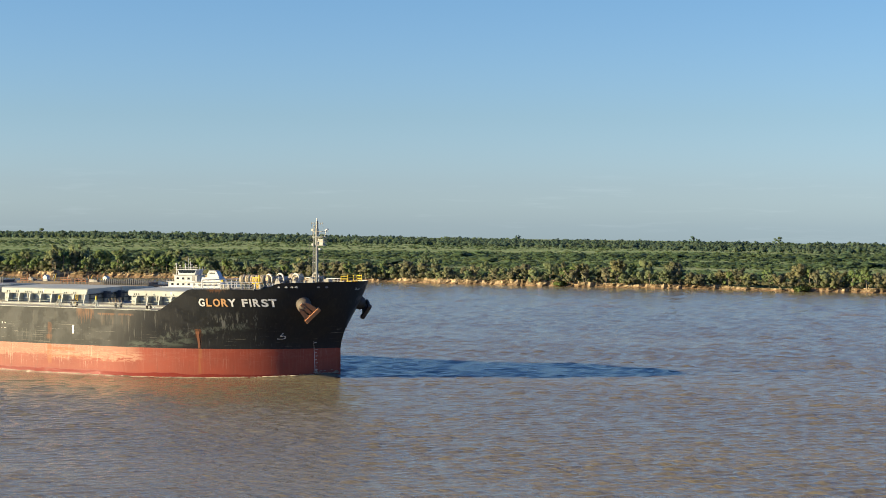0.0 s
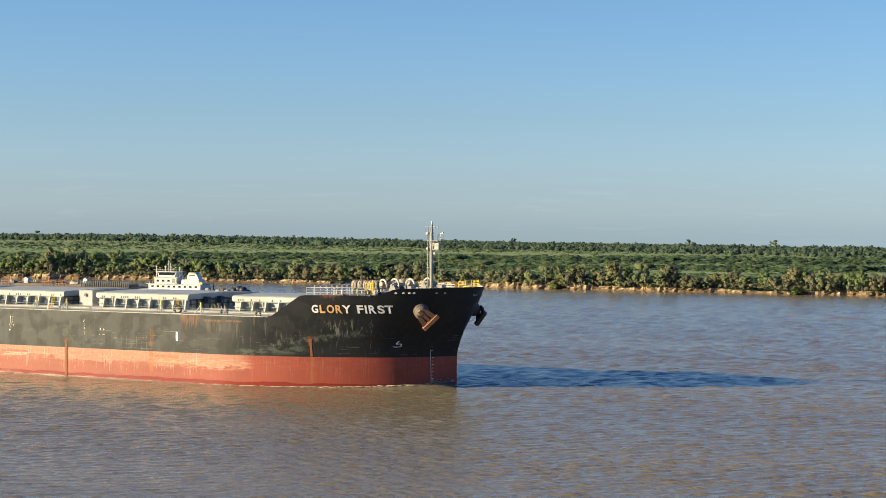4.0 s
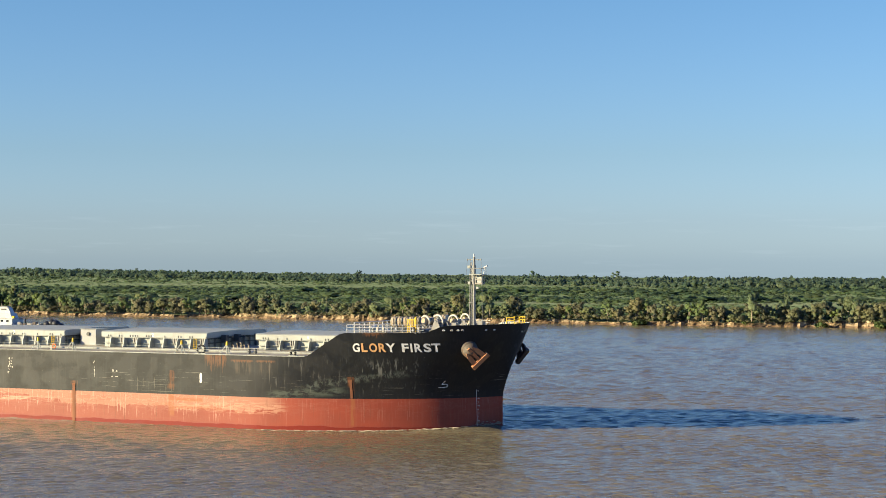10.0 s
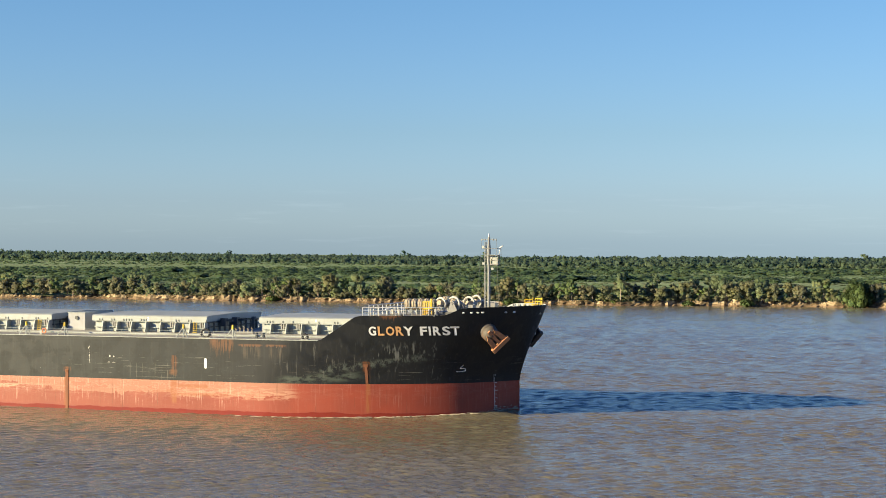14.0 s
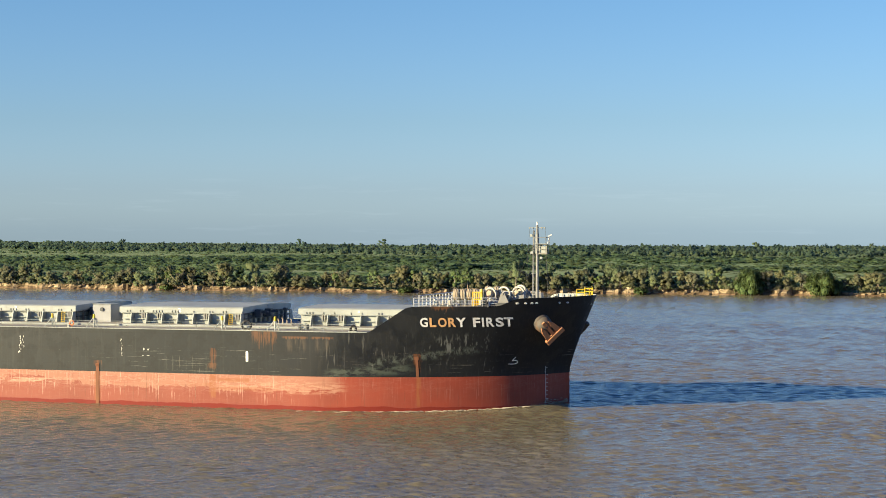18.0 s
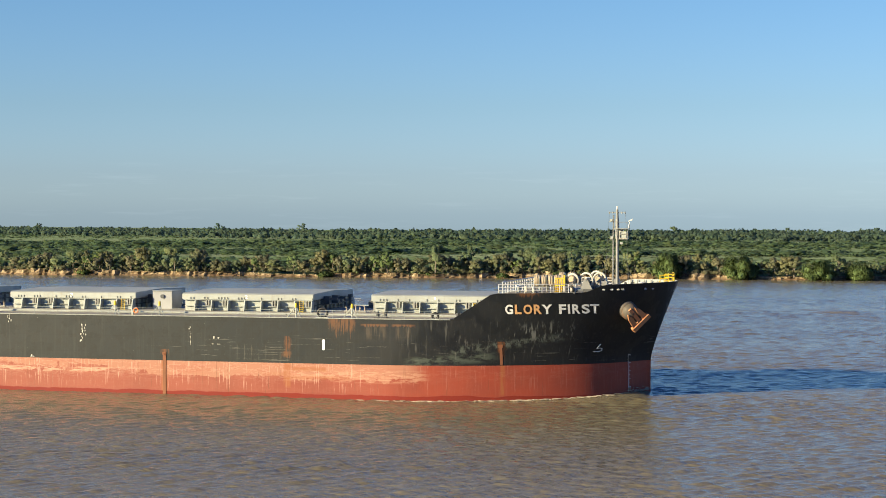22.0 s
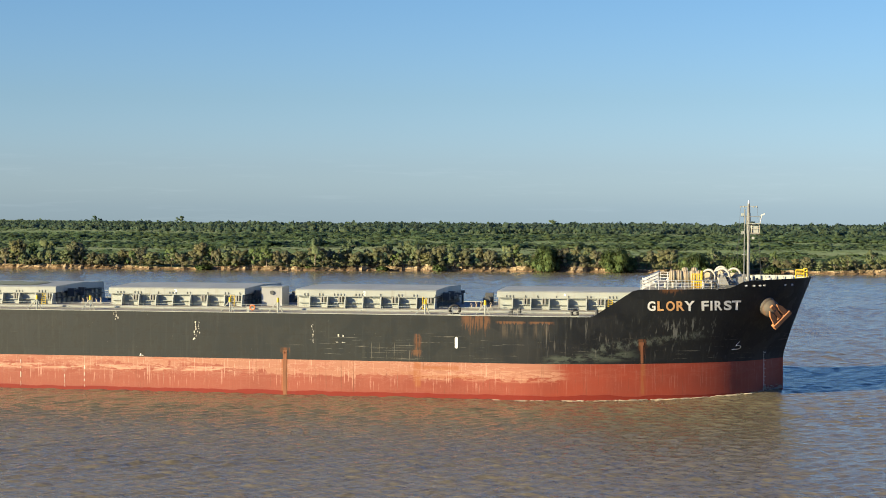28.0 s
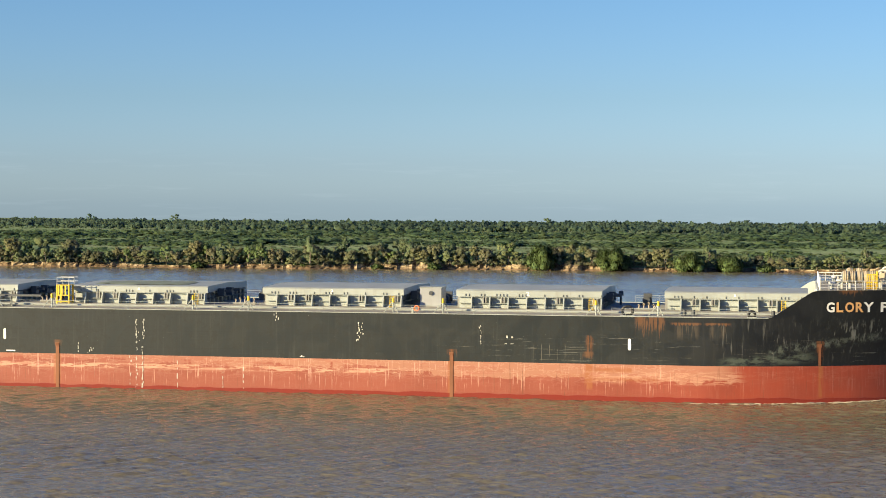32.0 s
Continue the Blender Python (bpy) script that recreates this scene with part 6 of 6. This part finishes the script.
def bow_wave():
    """Water heaped up along the entrance, highest at the stem."""
    bm = bmesh.new()
    rng = random.Random(31)
    last = None
    for i in range(60):
        X = -3.2 - 26 * (i / 59) ** 1.3
        h = (0.78 * math.exp(-(-3.2 - X) / 8.5) + 0.04 * math.sin(1.1 * X)) * min(1.0, 0.25 + i / 8)
        y = half(X, 0.4) - 0.15
        row = []
        for w, f in ((0, 1.0), (0.5, 0.96), (1.2, 0.75), (2.2, 0.45), (3.6, 0.15), (5.5, -0.35)):
            row.append(bm.verts.new((X + 0.25 * w, -y - w, f * max(h, 0.0) - 0.22 - 0.03 * w + rng.uniform(-0.02, 0.02))))
        if last:
            for k in range(5):
                bm.faces.new((last[k], row[k], row[k + 1], last[k + 1]))
        last = row
    tagged(part("bow_wave", bm, M_WATER, ship, "low brown bow wave heaped against the stem", smooth=True), kind="stuff")


bow_wave()


# ================= towboat and barges by the far shore =================
def towboat():
    t = tagged(empty("towboat"), "white river towboat with wheelhouse, funnel and masts near the far bank", "boat")
    bm = bmesh.new()
    prism(bm, [(-11, 0.1), (33, 0.1), (36, 1.4), (36, 1.6), (18, 1.6), (16, 2.3), (-11, 2.3)], -4.5, 4.5)
    prism(bm, [(-11, -0.8), (32, -0.8), (33, 0.1), (-11, 0.1)], -4.5, 4.5)
    part("hull", bm, M_WHITE, t)
    bm = bmesh.new()
    box(bm, -6.5, 16.5, -4.0, 4.0, 2.3, 4.3)
    part("lower_house", bm, M_WHITE, t)
    for k in range(9):
        bm = bmesh.new()
        box(bm, -5.2 + 2.4 * k, -4.2 + 2.4 * k, -4.06, -4.0, 3.0, 3.75)
        part("window", bm, M_GLASS, t)
    bm = bmesh.new()
    box(bm, -7.2, 17.0, -4.4, 4.4, 4.3, 4.42)
    part("boat_deck", bm, M_WHITE, t)
    bm = bmesh.new()
    box(bm, -4.2, 5.6, -3.4, 3.4, 4.42, 6.9)
    part("upper_house", bm, M_WHITE, t)
    for k in range(3):
        bm = bmesh.new()
        box(bm, -3.2 + 2.4 * k, -2.2 + 2.4 * k, -3.46, -3.4, 5.2, 6.0)
        part("window", bm, M_GLASS, t)
    bm = bmesh.new()
    box(bm, 3.6, 5.0, -3.46, -3.4, 4.7, 6.5)
    part("door", bm, M_MID, t)
    bm = bmesh.new()
    box(bm, -4.6, 6.4, -3.9, 3.9, 6.9, 7.02)
    part("bridge_deck", bm, M_WHITE, t)
    bm = bmesh.new()
    prism(bm, [(-2.7, 7.02), (4.4, 7.02), (5.2, 9.0), (-3.3, 9.0)], -2.8, 2.8)
    part("wheelhouse", bm, M_WHITE, t)
    bm = bmesh.new()
    prism(bm, [(-2.5, 7.7), (4.2, 7.7), (4.9, 8.8), (-2.9, 8.8)], -2.84, -2.8)
    part("wheelhouse_window", bm, M_GLASS, t)
    bm = bmesh.new()
    box(bm, -3.8, 5.8, -3.2, 3.2, 9.0, 9.15)
    part("wheelhouse_roof", bm, M_WHITE, t)
    for x, h in ((-4.4, 11.2), (-0.4, 11.0), (0.9, 13.6), (1.9, 12.3), (5.9, 10.8), (7.0, 10.2)):
        bm = bmesh.new()
        rod(bm, (x, -1.5, 7.0 if x < -3.5 or x > 5.5 else 9.1), (x, -1.5, h), 0.16 if x in (-0.4, -4.4) else 0.09, seg=6)
        part("mast", bm, M_WHITE, t)
    for x in (-4.4, -0.4):
        bm = bmesh.new()
        ball(bm, (x, -1.5, 11.1), 0.38, 0.38, 0.3)
        part("dome", bm, M_WHITE, t)
    bm = bmesh.new()
    rod(bm, (-4.4, -3.8, 9.9), (6.4, -3.8, 9.9), 0.05, seg=4)
    part("roof_rail", bm, M_WHITE, t)
    bm = bmesh.new()
    prism(bm, [(7.0, 4.42), (15.6, 4.42), (14.6, 6.2), (7.4, 6.2)], -2.4, 2.4)
    part("engine_casing", bm, M_WHITE, t)
    bm = bmesh.new()
    prism(bm, [(9.2, 6.2), (14.4, 6.2), (13.2, 8.4), (9.9, 8.6), (9.3, 7.6)], -1.5, 1.5)
    part("funnel", bm, M_WHITE, t)
    bm = bmesh.new()
    prism(bm, [(9.6, 8.6), (13.0, 8.4), (12.8, 8.8), (10.0, 9.0)], -1.4, 1.4)
    part("funnel_top", bm, M_MID, t)
    bm = bmesh.new()
    box(bm, 10.2, 12.6, -1.56, -1.5, 7.5, 8.0)
    part("funnel_vent", bm, M_STEEL, t)
    bm = bmesh.new()
    box(bm, 15.9, 16.8, -3.0, -2.2, 4.42, 5.3)
    part("locker", bm, M_YELLOW, t)
    # small deck crane: post, raised boom and level spar
    bm = bmesh.new()
    rod(bm, (20, 0, 2.3), (20, 0, 5.2), 0.25, seg=8)
    rod(bm, (20, 0, 4.2), (27.5, 0, 7.2), 0.12, seg=6)
    rod(bm, (17, 0, 4.4), (27, 0, 4.2), 0.14, seg=6)
    part("deck_crane", bm, M_BARGE, t)
    bm = bmesh.new()
    for x, y, z, a, h in ((29.4, -0.5, 2.2, 1.5, 1.2), (31.2, 0.3, 2.6, 1.7, 1.5), (33.2, -0.4, 2.5, 1.6, 1.3), (34.8, 0.2, 1.9, 1.2, 0.8), (28.0, 0.6, 1.9, 1.3, 0.7)):
        ball(bm, (x, y, z), a, 1.8, h, Matrix.Rotation(0.3 * a * x, 4, "Z"), 10, 6)
    part("tarpaulin_cover", bm, M_NAVY, t, "dark tarpaulin-covered stern load", smooth=True)
    for x, w, h, mt in ((18.2, 1.4, 1.5, M_MID), (20.6, 0.9, 1.0, M_BARGE), (22.4, 1.8, 0.9, M_OFFWHITE), (24.8, 1.2, 1.4, M_BARGE), (26.6, 1.0, 0.8, M_OFFWHITE)):
        bm = bmesh.new()
        box(bm, x, x + w, -3.2, -1.4, 1.6, 1.6 + h)
        part("deck_chest", bm, mt, t, bevel=0.08)
    for k in range(14):
        bm = bmesh.new()
        rod(bm, (17.2 + 0.9 * k, -4.3, 1.6), (17.2 + 0.9 * k, -4.3, 2.7), 0.05, seg=4)
        part("rail_post", bm, M_OFFWHITE, t)
    for k in range(20):
        bm = bmesh.new()
        rod(bm, (-7.0 + 1.2 * k, -4.3, 4.42), (-7.0 + 1.2 * k, -4.3, 5.3), 0.05, seg=4)
        part("rail_post", bm, M_WHITE, t)
    for k in range(9):
        bm = bmesh.new()
        rod(bm, (-4.4 + 1.3 * k, -3.8, 7.0), (-4.4 + 1.3 * k, -3.8, 7.9), 0.05, seg=4)
        part("rail_post", bm, M_WHITE, t)
    for x, z0, z1 in ((-2.4, 9.1, 10.6), (2.8, 9.1, 10.9), (3.7, 9.1, 10.4), (4.7, 9.1, 10.7)):
        bm = bmesh.new()
        rod(bm, (x, -2.2, z0), (x, -2.2, z1), 0.08, seg=5)
        box(bm, x - 0.3, x + 0.3, -2.35, -2.05, z1 - 0.12, z1 + 0.1)
        part("lamp_post", bm, M_OFFWHITE, t)
    return t


def barge(k):
    b = tagged(empty("river_barge"), "low brown river barge with pipes and posts on deck", "barge", "barges before the towboat")
    bm = bmesh.new()
    prism(bm, [(-59, 0.4), (-57, -0.8), (-2, -0.8), (0, 0.4), (0, 2.1), (-59, 2.1)], -7, 7)
    part("hull", bm, M_BARGE, b)
    bm = bmesh.new()
    box(bm, -56, -3, -5, 5, 2.1, 2.9)
    part("tank_top", bm, M_BARGE, b)
    rng = random.Random(40 + k)
    for i in range(26):
        x = -20 + 0.78 * i
        bm = bmesh.new()
        box(bm, x - 0.16, x + 0.16, -5.9, -5.6, 2.1, 4.1)
        part("stake", bm, M_STEEL, b)
    for i in range(20):
        x = rng.uniform(-57, -21)
        bm = bmesh.new()
        rod(bm, (x, rng.uniform(-5, 0), 2.1), (x, -3, rng.uniform(3.4, 5.6)), 0.12, seg=6)
        part("post", bm, (M_YELLOW, M_RUST, M_RUST, M_OFFWHITE)[i % 4], b)
    for i in range(7):
        x = rng.uniform(-56, -22)
        w = rng.uniform(0.7, 2.2)
        bm = bmesh.new()
        box(bm, x, x + w, -5.2, -4.1, 2.9, 2.9 + rng.uniform(0.5, 1.3))
        part("deck_chest", bm, (M_OFFWHITE, M_BARGE, M_MID)[i % 3], b, bevel=0.06)
    for x in (-54.0, -37.0, -31.0):
        bm = bmesh.new()
        for z in (3.0, 3.6, 4.2):
            rod(bm, (x, -5.4, z), (x + 4.6, -5.4, z), 0.07, seg=5)
        for k2 in range(4):
            rod(bm, (x + 1.5 * k2, -5.4, 2.1), (x + 1.5 * k2, -5.4, 4.25), 0.08, seg=5)
        part("pipe_rack", bm, M_RUST, b)
    for x in (-20.6, -45.8):
        bm = bmesh.new()
        prism(bm, [(x, 2.9), (x + 1.7, 2.9), (x + 1.7, 4.5), (x + 0.85, 5.1), (x, 4.5)], -3.5, -1.5)
        part("pump_house", bm, M_WHITE, b, "small white pump house")
    bm = bmesh.new()
    rod(bm, (-55, -4.2, 3.3), (-4, -4.2, 3.3), 0.2, seg=6)
    rod(bm, (-40, -3.4, 3.9), (-32, -3.4, 3.9), 0.3, seg=6)
    part("pipe", bm, M_BARGE, b)
    return b


tow = towboat()
barges = [barge(0), barge(1)]


# ================= what moves =================
def motions():
    rows = []
    for t in range(0, 33, 2):
        q = 5.2204 * (t - 16) + 0.5 * 0.0041 * (t - 16) ** 2
        h = radians(HEAD)
        rows.append((float(t), pose(-6.471 + q * math.cos(h), 235.668 + q * math.sin(h), 0.2, 0, -0.11, HEAD)))
    walk(ship, rows)
    way = [(float(t), -263.2 - 1.46 * t - 0.026 * t * t) for t in (0, 4, 8, 12, 16, 20, 24, 28, 32)]
    tow.scale = (0.9, 0.9, 0.9)
    walk(tow, [(t, pose(x + 0.1, 585 - 0.10 * (x + 264), -1.15, 0, 0, -6)) for t, x in way])
    for k, b in enumerate(barges):
        off = 12 + 61 * k
        walk(b, [(t, pose(x - off * math.cos(radians(6)), 585 - 0.10 * (x + 266) + off * math.sin(radians(6)), -0.75, 0, 0, -6)) for t, x in way])
    walk(water, [(0.0, pose(0, 0, 0)), (16.0, pose(-6.4, 0.6, 0)), (32.0, pose(-12.8, 1.2, 0))])


motions()
